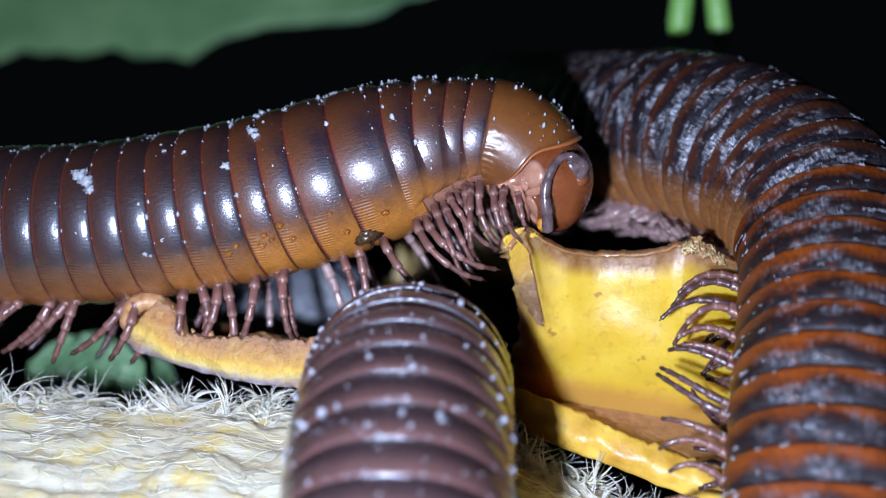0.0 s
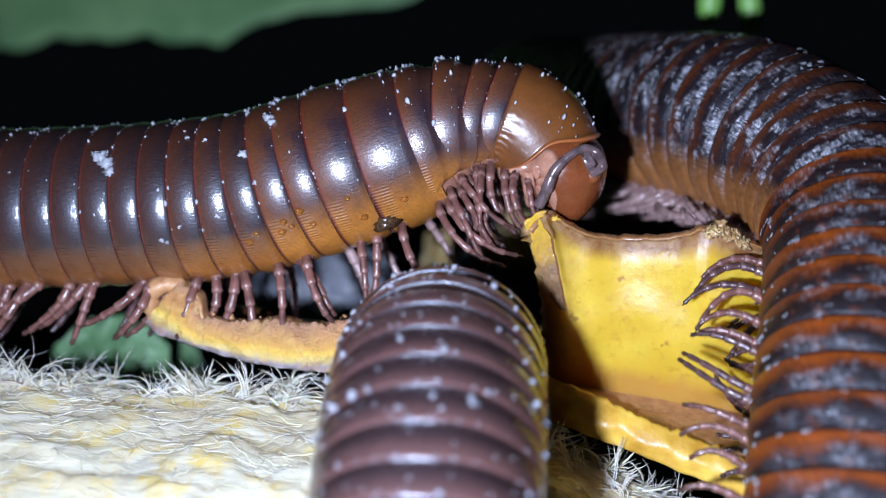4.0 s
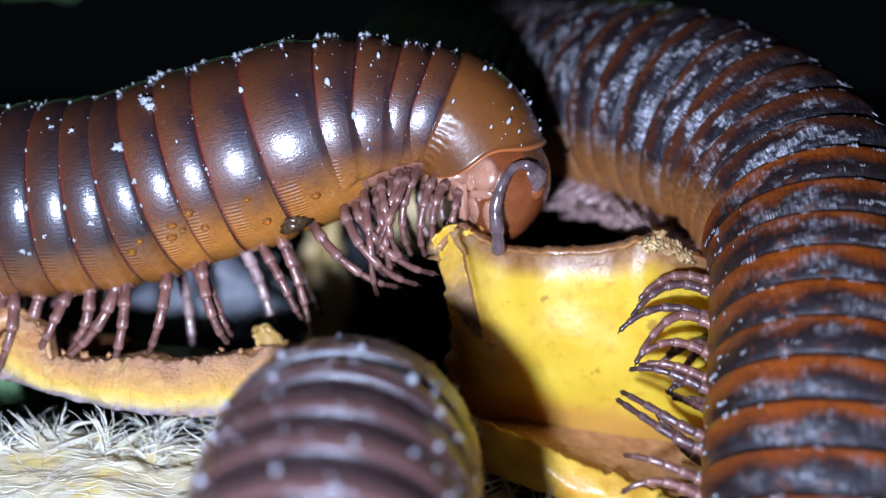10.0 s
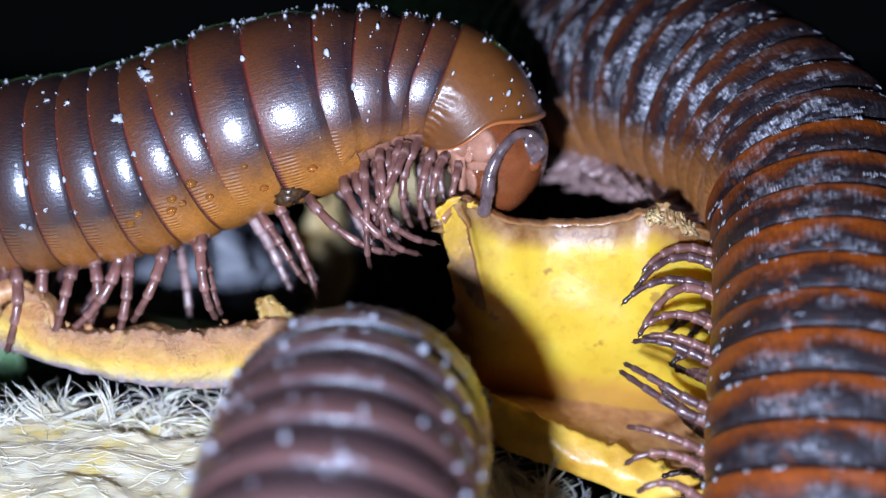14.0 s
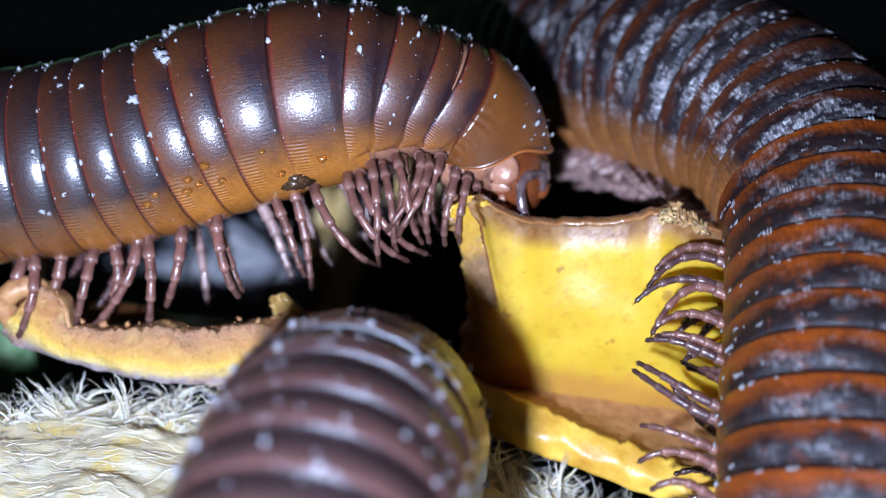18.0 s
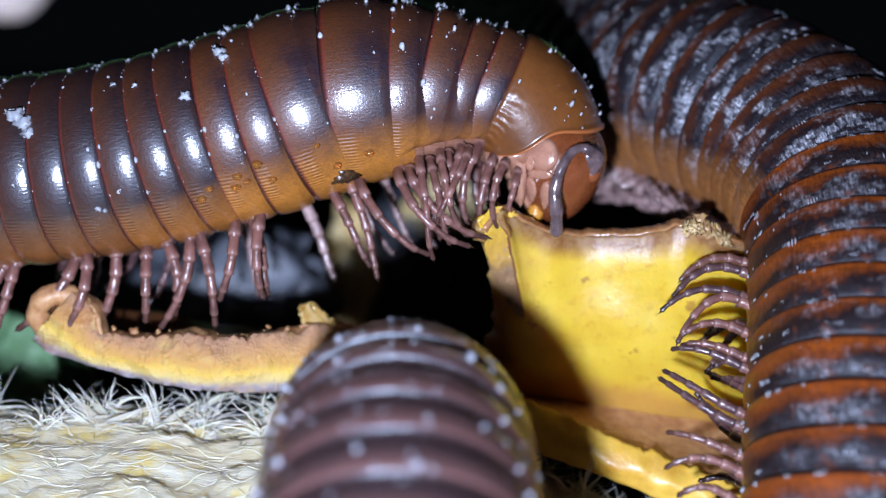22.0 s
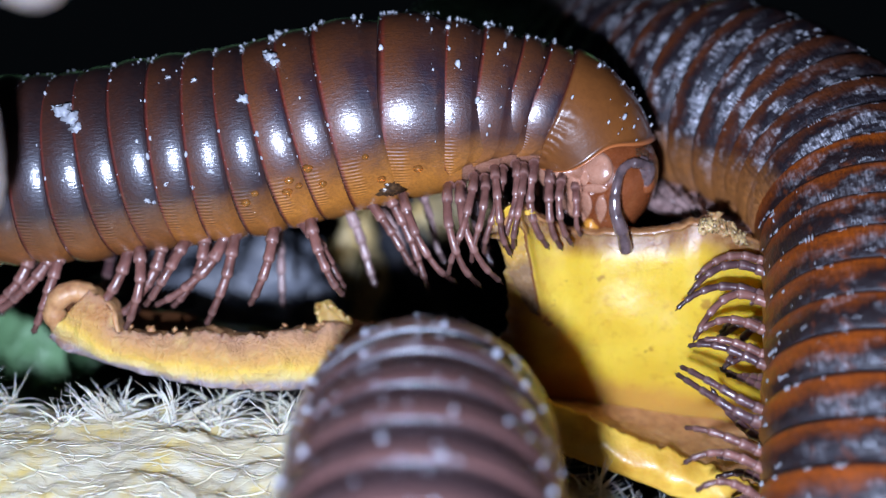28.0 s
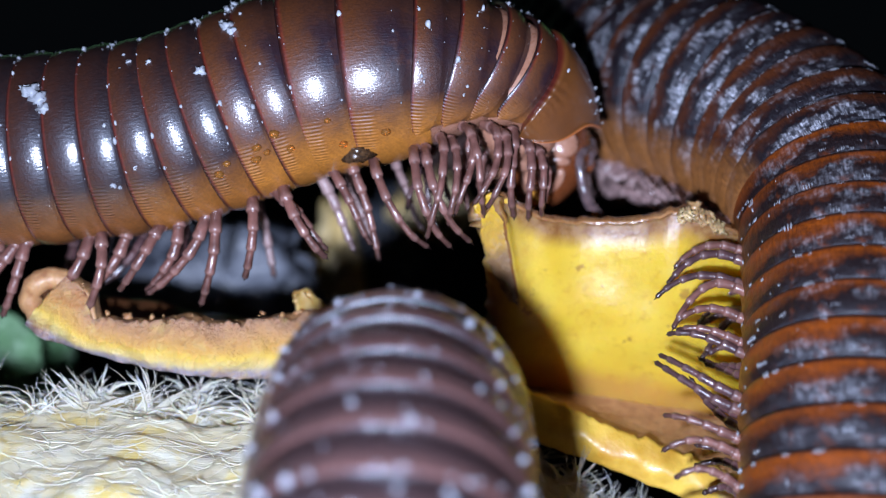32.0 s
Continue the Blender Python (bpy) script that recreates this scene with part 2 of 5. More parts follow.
HEAD_SKIN = plain("head_cuticle", (0.13, 0.033, 0.010), (0.22, 0.060, 0.019), 0.26, 500, 0.9, bump=0.22)
CHEEK_SKIN = plain("pale_mouthpart", (0.27, 0.115, 0.068), (0.44, 0.22, 0.145), 0.28, 900, 0.6, bump=0.5)
JAW_SKIN = plain("amber_jaw", (0.45, 0.17, 0.02), (0.55, 0.25, 0.04), 0.25, 900, 0.3)
def leg_material(name, low, high):
    m = Mat(name, 0.30, coat=0.25)
    m.b.inputs["Coat Roughness"].default_value = 0.12
    sep = m.node("ShaderNodeSeparateXYZ")
    m.put(sep.inputs[0], m.coord("UV"))
    n, f = m.noise(1300, 4), m.noise(5200, 3)
    col = m.mix(m.ramp(n, (0.3, 0.0), (0.7, 1.0)), low, high)
    col = m.mix(m.math("MULTIPLY", m.random(), 0.55), col, m.mix(0.8, col, low))
    col = m.mix(m.ramp(sep.outputs[0], (0.0, 0.5), (0.15, 0.0)), col, (0.34, 0.15, 0.10))
    # paler joints, their small highlights painted into the colour
    joint_glint = m.math("FRACT", m.math("MULTIPLY", sep.outputs[0], 31 / 5))
    col = m.mix(m.ramp(joint_glint, (0.45, 0.0), (0.66, 0.4), (0.80, 0.4), (0.97, 0.0)), col, m.mix(0.3, high, (0.50, 0.36, 0.32)))
    col = m.mix(m.ramp(sep.outputs[0], (0.62, 0.0), (0.97, 0.9)), col, (0.022, 0.011, 0.010))
    m.colour(col)
    m.bump(m.math("ADD", n, m.math("MULTIPLY", f, 0.6)), 0.4, 0.00008)
    return m.m


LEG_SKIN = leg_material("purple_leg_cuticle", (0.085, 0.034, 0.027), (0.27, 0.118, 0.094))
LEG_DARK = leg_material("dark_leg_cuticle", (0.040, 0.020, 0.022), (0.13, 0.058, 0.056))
LEG_PALE = leg_material("pale_leg_cuticle", (0.17, 0.095, 0.088), (0.46, 0.31, 0.29))
EYE = plain("dark_eye", (0.012, 0.007, 0.005), (0.09, 0.045, 0.02), 0.25, 6000)
ANTENNA = plain("antenna_cuticle", (0.060, 0.040, 0.042), (0.16, 0.105, 0.105), 0.2, 1500, 0.8)
DROP = plain("moist_amber_crumb", (0.62, 0.24, 0.05), (0.7, 0.3, 0.07), 0.05, 300)
DROP.node_tree.nodes["Principled BSDF"].inputs["Transmission Weight"].default_value = 0.75
DROP.node_tree.nodes["Principled BSDF"].inputs["IOR"].default_value = 1.36
DUST = plain("white_dust", (0.24, 0.25, 0.28), (0.46, 0.48, 0.52), 0.5)

DULL_DUST = plain("grey_dust", (0.18, 0.18, 0.21), (0.37, 0.38, 0.43), 0.5)


def peel_material():
    m = Mat("yellow_peel", 0.4, coat=0.06, sub=0.5)
    m.b.inputs["Subsurface Scale"].default_value = 0.004
    m.b.inputs["Subsurface Radius"].default_value = (1.0, 0.6, 0.1)
    v = m.node("ShaderNodeSeparateXYZ")
    m.put(v.inputs[0], m.coord("UV"))
    n1, n2 = m.noise(220, 5), m.noise(1500, 5, 0.6)
    col = m.mix(m.ramp(n1, (0.3, 0.0), (0.7, 1.0)), (0.62, 0.36, 0.018), (0.74, 0.48, 0.055))
    col = m.mix(m.ramp(n2, (0.54, 0.0), (0.74, 0.7)), col, (0.50, 0.25, 0.015))
    col = m.mix(m.ramp(m.noise(420, 5, 0.7), (0.54, 0.0), (0.70, 0.3)), col, (0.50, 0.25, 0.02))
    col = m.mix(m.ramp(m.noise(900, 2), (0.67, 0.0), (0.73, 0.7)), col, (0.28, 0.12, 0.02))
    # brown mottling at the left edge, widened to paint in the shade lying there
    side = m.math("ADD", v.outputs[0], m.math("MULTIPLY", m.math("SUBTRACT", n1, 0.5), 0.22))
    col = m.mix(m.ramp(side, (0.05, 0.9), (0.13, 0.4), (0.22, 0.0)), col, (0.18, 0.075, 0.02))
    past = m.math("SUBTRACT", m.math("ADD", m.math("MULTIPLY", v.outputs[1], 0.13), 0.065), v.outputs[0])
    flap = m.math("MULTIPLY", m.ramp(past, (0.0, 0.0), (0.008, 0.85)), m.ramp(v.outputs[1], (0.40, 1.0), (0.56, 0.0)))
    col = m.mix(flap, col, m.mix(m.ramp(n2, (0.35, 0.0), (0.65, 1.0)), (0.20, 0.085, 0.03), (0.42, 0.24, 0.08)))
    crease = m.math("MULTIPLY", m.ramp(past, (0.0, 0.0), (0.004, 0.9), (0.009, 0.9), (0.014, 0.0)), m.ramp(v.outputs[1], (0.46, 1.0), (0.54, 0.0)))
    col = m.mix(crease, col, (0.16, 0.045, 0.01))
    edge = m.math("ADD", v.outputs[1], m.math("MULTIPLY", m.math("SUBTRACT", n1, 0.5), 0.16))
    rim = m.ramp(edge, (0.06, 1.0), (0.15, 0.0))
    rimcol = m.mix(m.ramp(n2, (0.38, 0.0), (0.6, 1.0)), (0.22, 0.085, 0.022), (0.36, 0.19, 0.08))
    col = m.mix(rim, col, rimcol)
    low = m.ramp(edge, (0.78, 0.0), (0.87, 0.85))
    m.colour(m.mix(low, col, (0.50, 0.24, 0.05)))
    m.bump(m.math("ADD", m.math("ADD", m.math("MULTIPLY", n1, 1.5), n2), m.math("MULTIPLY", m.noise(5200, 3), 0.3)), 0.35, 0.00012)
    return m.m


PEEL = peel_material()


def shell_material():
    m = Mat("browned_shell", 0.5, sub=0.25)
    v = m.node("ShaderNodeSeparateXYZ")
    m.put(v.inputs[0], m.coord("UV"))
    n1, n2, n3 = m.noise(300, 5, 0.65), m.noise(1500, 5, 0.7), m.noise(6000, 4, 0.65)
    down = m.math("ADD", v.outputs[1], m.math("MULTIPLY", m.math("SUBTRACT", n1, 0.5), 0.45))
    col = m.ramp(down, (0.02, (0.44, 0.23, 0.13)), (0.25, (0.54, 0.28, 0.11)), (0.50, (0.62, 0.34, 0.08)), (0.62, (0.76, 0.50, 0.09)), (0.80, (0.70, 0.53, 0.20)), (0.92, (0.36, 0.30, 0.32)))
    col = m.mix(m.ramp(m.noise(240, 4, 0.7, stretch=(0.4, 1.5, 1.5)), (0.56, 0.0), (0.66, 0.6)), col, (0.40, 0.14, 0.03))
    col = m.mix(m.ramp(n2, (0.57, 0.0), (0.68, 0.4)), col, (0.34, 0.14, 0.04))
    col = m.mix(m.ramp(m.noise(700, 4, 0.6), (0.55, 0.0), (0.70, 0.6)), col, (0.70, 0.47, 0.16))
    col = m.mix(m.ramp(n3, (0.5, 0.0), (0.7, 0.2)), col, (0.58, 0.40, 0.20))
    m.colour(col)
    h = m.math("ADD", m.math("ADD", n1, n2), m.math("MULTIPLY", n3, 0.5))
    m.bump(h, 0.9, 0.00026)
    return m.m


SHELL = shell_material()
SHELL_RIM = plain("browned_shell_edge", (0.32, 0.14, 0.06), (0.54, 0.30, 0.13), 0.45, 1500, 0.0, 0.12, 1.0)
PEEL_RIM = plain("browned_rind", (0.26, 0.10, 0.028), (0.42, 0.21, 0.09), 0.26, 900, 0.9, 0.1, 0.9)
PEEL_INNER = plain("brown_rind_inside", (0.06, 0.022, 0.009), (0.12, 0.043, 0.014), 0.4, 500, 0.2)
STRIP = plain("amber_peel", (0.46, 0.22, 0.02), (0.80, 0.52, 0.08), 0.42, 420, 0.1, 0.12, 1.0, 2600)


def flap_material():
    m = Mat("mottled_brown_flap", 0.3, coat=0.5, sub=0.1)
    v = m.node("ShaderNodeSeparateXYZ")
    m.put(v.inputs[0], m.coord("UV"))
    n1, n2 = m.noise(520, 5, 0.65), m.noise(1800, 4, 0.6)
    down = m.math("ADD", v.outputs[1], m.math("MULTIPLY", m.math("SUBTRACT", n1, 0.5), 0.7))
    col = m.ramp(down, (0.12, (0.60, 0.36, 0.035)), (0.36, (0.46, 0.26, 0.05)), (0.60, (0.22, 0.125, 0.06)), (0.9, (0.13, 0.065, 0.03)))
    col = m.mix(m.ramp(n2, (0.54, 0.0), (0.66, 0.5)), col, (0.34, 0.21, 0.11))
    col = m.mix(m.ramp(v.outputs[0], (0.90, 0.0), (0.97, 0.9)), col, (0.14, 0.045, 0.012))
    m.colour(col)
    m.bump(m.math("ADD", n1, m.math("MULTIPLY", n2, 0.8)), 0.8, 0.00015)
    return m.m


FLAP = flap_material()
RAGGED = plain("pale_torn_skin", (0.30, 0.15, 0.06), (0.56, 0.38, 0.18), 0.4, 900, 0.2, 0.3, 0.9)
SHRED = plain("olive_shred", (0.34, 0.19, 0.05), (0.52, 0.36, 0.12), 0.35, 800, 0.2, 0.3, 0.9)
FLESH = plain("pale_fruit_flesh", (0.78, 0.52, 0.16), (0.88, 0.74, 0.45), 0.45, 220)


def husk_material():
    m = Mat("fibrous_husk", 0.36, coat=0.6, sub=0.55)
    m.b.inputs["Subsurface Scale"].default_value = 0.0025
    m.b.inputs["Subsurface Radius"].default_value = (1.0, 0.8, 0.5)
    m.b.inputs["Coat Roughness"].default_value = 0.12
    n1 = m.noise(130, 5, 0.6, stretch=(0.35, 2.0, 2.0))
    n2 = m.noise(900, 6, 0.7, stretch=(0.3, 1.6, 1.6))
    n3 = m.noise(420, 3)
    col = m.mix(m.ramp(n1, (0.35, 0.0), (0.68, 1.0)), (0.66, 0.53, 0.31), (0.77, 0.71, 0.56))
    col = m.mix(m.ramp(n3, (0.50, 0.0), (0.66, 0.85)), col, (0.74, 0.50, 0.12))
    col = m.mix(m.ramp(n2, (0.25, 0.35), (0.42, 0.0)), col, (0.56, 0.42, 0.20))
    m.colour(col)
    m.bump(m.math("ADD", n2, m.math("MULTIPLY", n1, 0.7)), 0.6, 0.0003)
    return m.m


HUSK = husk_material()
FIBRE = plain("pale_fibre", (0.62, 0.52, 0.36), (0.84, 0.77, 0.62), 0.3, 800, 0.4, 0.4)
MATTED = plain("wet_fibre", (0.64, 0.53, 0.32), (0.78, 0.70, 0.52), 0.3, 260, 0.4, 0.4, 0.5)
SOIL = plain("dark_soil", (0.012, 0.010, 0.009), (0.035, 0.028, 0.022), 0.85, 160, 0, 0, 0.8, 900)
STONE = plain("grey_clod", (0.030, 0.034, 0.045), (0.17, 0.18, 0.21), 0.5, 260, 0, 0, 0.8)
LEAF = plain("dull_green_leaf", (0.06, 0.20, 0.07), (0.26, 0.44, 0.19), 0.5, 70, bump=0.6)
SPROUT = plain("fresh_green_stem", (0.16, 0.38, 0.07), (0.26, 0.50, 0.13), 0.4, 200)
MOSS = plain("pale_green_leaf", (0.10, 0.22, 0.09), (0.20, 0.36, 0.18), 0.5, 300)
GRUB = plain("pale_waxy_grub", (0.17, 0.14, 0.12), (0.24, 0.20, 0.18), 0.5, 200, 0, 0.2)


# ---- mesh helpers, all in millimetres ----
def shape(name, verts, faces, material, parent=None, label="", at=None, uvs=None, smooth=True):
    me = bpy.data.meshes.new(name)
    me.from_pydata([(x * MM, y * MM, z * MM) for x, y, z in verts], [], faces)
    me.materials.append(material)
    if uvs is not None:
        layer = me.uv_layers.new(name="UVMap")
        idx = np.empty(len(me.loops), dtype=np.int32)
        me.loops.foreach_get("vertex_index", idx)
        layer.data.foreach_set("uv", np.asarray(uvs, dtype=np.float32)[idx].ravel())
    if smooth:
        me.polygons.foreach_set("use_smooth", [True] * len(me.polygons))
    me.update()
    ob = new(name, me)
    if parent:
        ob.parent = parent
    if at is not None:
        ob.matrix_basis = at
    return tagged(ob, label)


def thing(name, at, label, category, group="", kind=""):
    ob = new(name)
    ob.empty_display_size = MM
    ob.matrix_basis = Matrix.Translation(Vector(at) * MM)
    return tagged(ob, label, category, group, kind)


def join(*lumps):
    verts, faces = [], []
    for v, f in lumps:
        k = len(verts)
        verts += v
        faces += [tuple(i + k for i in q) for q in f]
    return verts, faces


def revolve(profile, n=56, flat=1.0, sag=0.0):
    """A closed skin round the x axis from (x, radius) pairs, with uvs: along, and round from belly to belly over the back."""
    verts, faces, uvs = [], [], []
    x0, x1 = min(p[0] for p in profile), profile[-2][0]
    for i, (x, r) in enumerate(profile):
        for k in range(n + 1):
            a = 2 * math.pi * k / n - math.pi / 2
            c, s = math.cos(a), math.sin(a)
            z = r * s if s > 0 else r * s * flat
            verts.append((x, -r * c, z))
            uvs.append(((x - x0) / (x1 - x0), k / n))
    w = n + 1
    for i in range(len(profile) - 1):
        for k in range(n):
            faces.append((i * w + k, i * w + k + 1, (i + 1) * w + k + 1, (i + 1) * w + k))
    return verts, faces, uvs


def lobed(profile, n=60, end=48):
    """A ring that stops on each flank in a rounded lobe and leaves the belly free; uvs as for revolve."""
    verts, faces, uvs = [], [], []
    x0, x1 = min(p[0] for p in profile), profile[-2][0]
    hold = x0 + 0.30 * (x1 - x0)
    for x, r in profile:
        for k in range(n + 1):
            a = radians(-end) + (math.pi + 2 * radians(end)) * k / n
            q = min(1.0, (math.sin(a) + math.sin(radians(end))) / 0.34)
            w = 0.12 + 0.88 * math.sqrt(max(0.0, 1 - (1 - q) ** 2))
            verts.append((hold + (x - hold) * w, -r * math.cos(a), r * math.sin(a)))
            uvs.append(((x - x0) / (x1 - x0), (a + math.pi / 2) / (2 * math.pi)))
    w = n + 1
    for i in range(len(profile) - 1):
        for k in range(n):
            faces.append((i * w + k, i * w + k + 1, (i + 1) * w + k + 1, (i + 1) * w + k))
    return verts, faces, uvs


def tube(points, radii, n=8):
    """A closed tapering limb along points."""
    pts = [Vector(p) for p in points]
    verts, faces = [], []
    side = None
    for i, p in enumerate(pts):
        t = (pts[min(i + 1, len(pts) - 1)] - pts[max(i - 1, 0)]).normalized()
        if side is None:
            side = t.cross(Vector((0.13, 0.31, 0.94))).normalized()
        side = (side - t * side.dot(t)).normalized()
        up = t.cross(side)
        for k in range(n):
            a = 2 * math.pi * k / n
            q = p + radii[i] * (math.cos(a) * side + math.sin(a) * up)
            verts.append(tuple(q))
    for i in range(len(pts) - 1):
        for k in range(n):
            k2 = (k + 1) % n
            faces.append((i * n + k, i * n + k2, (i + 1) * n + k2, (i + 1) * n + k))
    faces.append(tuple(reversed(range(n))))
    faces.append(tuple(range((len(pts) - 1) * n, len(pts) * n)))
    return verts, faces


def blob(centre, size, n=10, rough=0.0, seed=0, power=1.0):
    """A closed rounded lump."""
    verts, faces = [], []
    rows = max(4, n // 2 + 1)
    for i in range(1, rows):
        th = math.pi * i / rows
        for k in range(n):
            a = 2 * math.pi * k / n
            d = Vector((math.sin(th) * math.cos(a), math.sin(th) * math.sin(a), math.cos(th)))
            g = 1 + rough * noise.noise(d * 2.1 + Vector((seed, seed * 1.7, 0)))
            verts.append(tuple(centre[j] + size[j] * d[j] * g for j in range(3)))
    top = len(verts)
    verts.append((centre[0], centre[1], centre[2] + size[2]))
    verts.append((centre[0], centre[1], centre[2] - size[2]))
    for k in range(n):
        k2 = (k + 1) % n
        faces.append((top, k, k2))
        faces.append((top + 1, (rows - 2) * n + k2, (rows - 2) * n + k))
        for i in range(rows - 2):
            faces.append((i * n + k, (i + 1) * n + k, (i + 1) * n + k2, i * n + k2))
    return verts, faces


def sheet(fn, nu, nv, thick):
    """A sheet with thickness from fn(u, v) -> (x, y, z); the back lies thick behind the front."""
    p = np.array([[fn(i / nu, j / nv) for j in range(nv + 1)] for i in range(nu + 1)], float)
    du, dv = np.gradient(p, axis=0), np.gradient(p, axis=1)
    nr = np.cross(du, dv)
    nr /= np.maximum(np.linalg.norm(nr, axis=2, keepdims=True), 1e-9)
    if nr[..., 1].mean() < 0:
        nr = -nr
    edge = np.ones((nu + 1, nv + 1, 1))
    back = p + nr * thick * edge
    verts = [tuple(q) for q in p.reshape(-1, 3)] + [tuple(q) for q in back.reshape(-1, 3)]
    uvs = [(i / nu, j / nv) for i in range(nu + 1) for j in range(nv + 1)] * 2
    w, off = nv + 1, (nu + 1) * (nv + 1)
    faces = []
    for i in range(nu):
        for j in range(nv):
            a, b, c, d = i * w + j, (i + 1) * w + j, (i + 1) * w + j + 1, i * w + j + 1
            faces += [(a, b, c, d), (off + d, off + c, off + b, off + a)]
    for i in range(nu):
        for j in (0, nv):
            a, b = i * w + j, (i + 1) * w + j
            faces.append((a, off + a, off + b, b) if j == 0 else (b, off + b, off + a, a))
    for j in range(nv):
        for i in (0, nu):
            a, b = i * w + j, i * w + j + 1
            faces.append((b, off + b, off + a, a) if i == 0 else (a, off + a, off + b, b))
    return verts, faces, uvs


class Curve:
    """A smooth line through points, by length."""

    def __init__(self, points, step=24):
        p = [Vector(q) for q in points]
        p = [p[0] * 2 - p[1], *p, p[-1] * 2 - p[-2]]
        out = []
        for i in range(1, len(p) - 2):
            for k in range(step):
                t = k / step
                a, b, c, d = p[i - 1], p[i], p[i + 1], p[i + 2]
                out.append(0.5 * (2 * b + (c - a) * t + (2 * a - 5 * b + 4 * c - d) * t * t + (3 * b - a - 3 * c + d) * t ** 3))
        out.append(p[-2])
        self.p = out
        self.s = [0.0]
        for a, b in zip(out, out[1:]):
            self.s.append(self.s[-1] + (b - a).length)

    def at(self, s):
        """The point and the way of the line at length s; straight on past its ends."""
        if s <= 0:
            w = (self.p[1] - self.p[0]).normalized()
            return self.p[0] + w * s, w
        if s >= self.s[-1]:
            w = (self.p[-1] - self.p[-2]).normalized()
            return self.p[-1] + w * (s - self.s[-1]), w
        i = int(np.searchsorted(self.s, s)) - 1
        i = min(max(i, 0), len(self.p) - 2)
        f = (s - self.s[i]) / max(self.s[i + 1] - self.s[i], 1e-9)
        j, k = max(i - 6, 0), min(i + 7, len(self.p) - 1)
        return self.p[i].lerp(self.p[i + 1], f), (self.p[k] - self.p[j]).normalized()

    def nearest(self, q):
        q = Vector(q)
        i = min(range(len(self.p)), key=lambda k: (self.p[k] - q).length)
        return self.s[i]


def stand(p, ahead, up):
    """A pose at p (millimetres) with local x along ahead and local z near up."""
    x = Vector(ahead).normalized()
    z = Vector(up)
    z = (z - x * z.dot(x)).normalized()
    y = z.cross(x)
    m = Matrix((x, y, z)).transposed().to_4x4()
    m.translation = Vector(p) * MM
    return m


def ring_profile(length, r0, r1, k=1.0):
    """From the hind rim, which overlaps the ring behind, to the fore collar, which slips under the one before."""
    h = length / 2
    bulge = 0.024 * k
    flare = [(-h - 0.10, r0, -0.050), (-h - 0.16, r0, -0.020), (-h - 0.165, r0, -0.006), (-h - 0.12, r0, 0.001)]
    for i in range(15):
        x = -h - 0.05 + (1.85 * h + 0.05) * i / 14
        f = 0.5 + x / length
        flare.append((x, r0 + (r1 - r0) * f, 0.002 + bulge * (1 - ((x + 0.12 * h) / (1.12 * h)) ** 2)))
    flare += [(h + 0.02, r1, -0.018), (h + 0.35, r1, -0.040), (h + 0.9, r1, -0.070)]
    return [(x, r * (1 + d)) for x, r, d in flare]


def specks(rng, count, length, radius, spread=1.9, small=0.035, large=0.24, crest=0.0, streak=1, long=1.0, gap=1.3, tall=1.0):
    """Grains of white dust on the back of a ring, a share of them along its crest; a streak is a row of grains round the ring."""
    lumps = []
    for _ in range(count):
        a = math.pi / 2 + (rng.gauss(0, 0.22) if rng.random() < crest else rng.uniform(-spread, spread))
        x = (rng.uniform(-0.52, -0.40) if rng.random() < 0.35 else rng.uniform(-0.5, 0.5)) * length
        g = small + (large - small) * rng.random() ** 5
        for k in range(rng.randint(1, streak)):
            r = radius * 1.016 + g * 0.25
            b = a + gap * k * g / radius
            lumps.append(blob((x + k * rng.uniform(-0.02, 0.02), -r * math.cos(b), r * math.sin(b)), (g * rng.uniform(0.8, 1.5) * long, g, g * rng.uniform(0.8, 1.3) * tall), 6 if streak < 2 else 5, 0.5, rng.random() * 50))
    return join(*lumps)


def leg_mesh(points, thick, n=8):
    """A jointed leg: six swollen joints that taper to a claw."""
    c = Curve(points, 10)
    total = c.s[-1]
    joints = [0.0, 0.14, 0.32, 0.50, 0.68, 0.86]
    pts, radii = [], []
    for i, a in enumerate(joints):
        b = joints[i + 1] if i + 1 < len(joints) else 0.96
        base = thick * (1 - 0.62 * a)
        for f, k in ((0.0, 0.88), (0.15, 0.90), (0.55, 0.95), (0.84, 1.05), (0.97, 0.97)):
            pts.append(c.at((a + (b - a) * f) * total)[0])
            radii.append(base * k)
    pts += [c.at(total * 0.965)[0], c.at(total)[0]]
    radii += [thick * 0.20, thick * 0.03]
    v, f = tube(pts, radii, n)
    return v, f, [(i // n / (len(pts) - 1), 0.5) for i in range(len(v))]


# ---- the ground and the dark behind ----
def ground():
    def fn(u, v):
        x, y = 600 * (2 * u - 1) ** 3 + 100 * (2 * u - 1), 100 + 600 * (2 * v - 1) ** 3 + 100 * (2 * v - 1)
        near = math.exp(-((x / 90) ** 2 + ((y - 100) / 90) ** 2))
        z = 1.6 * noise.noise(Vector((x * 0.05, y * 0.05, 0))) + 0.7 * noise.noise(Vector((x * 0.21, y * 0.21, 3)))
        return x, y, z * (0.3 + near) - 2.0
    v, f, uv = sheet(fn, 150, 170, 1.0)
    v = v[: len(v) // 2]
    n = len(v)
    f = [q for q in f if max(q) < n]
    ob = shape("ground", v, f, SOIL, uvs=uv[:n])
    tagged(ob, "dark damp soil at night", "ground", kind="structure")


ground()

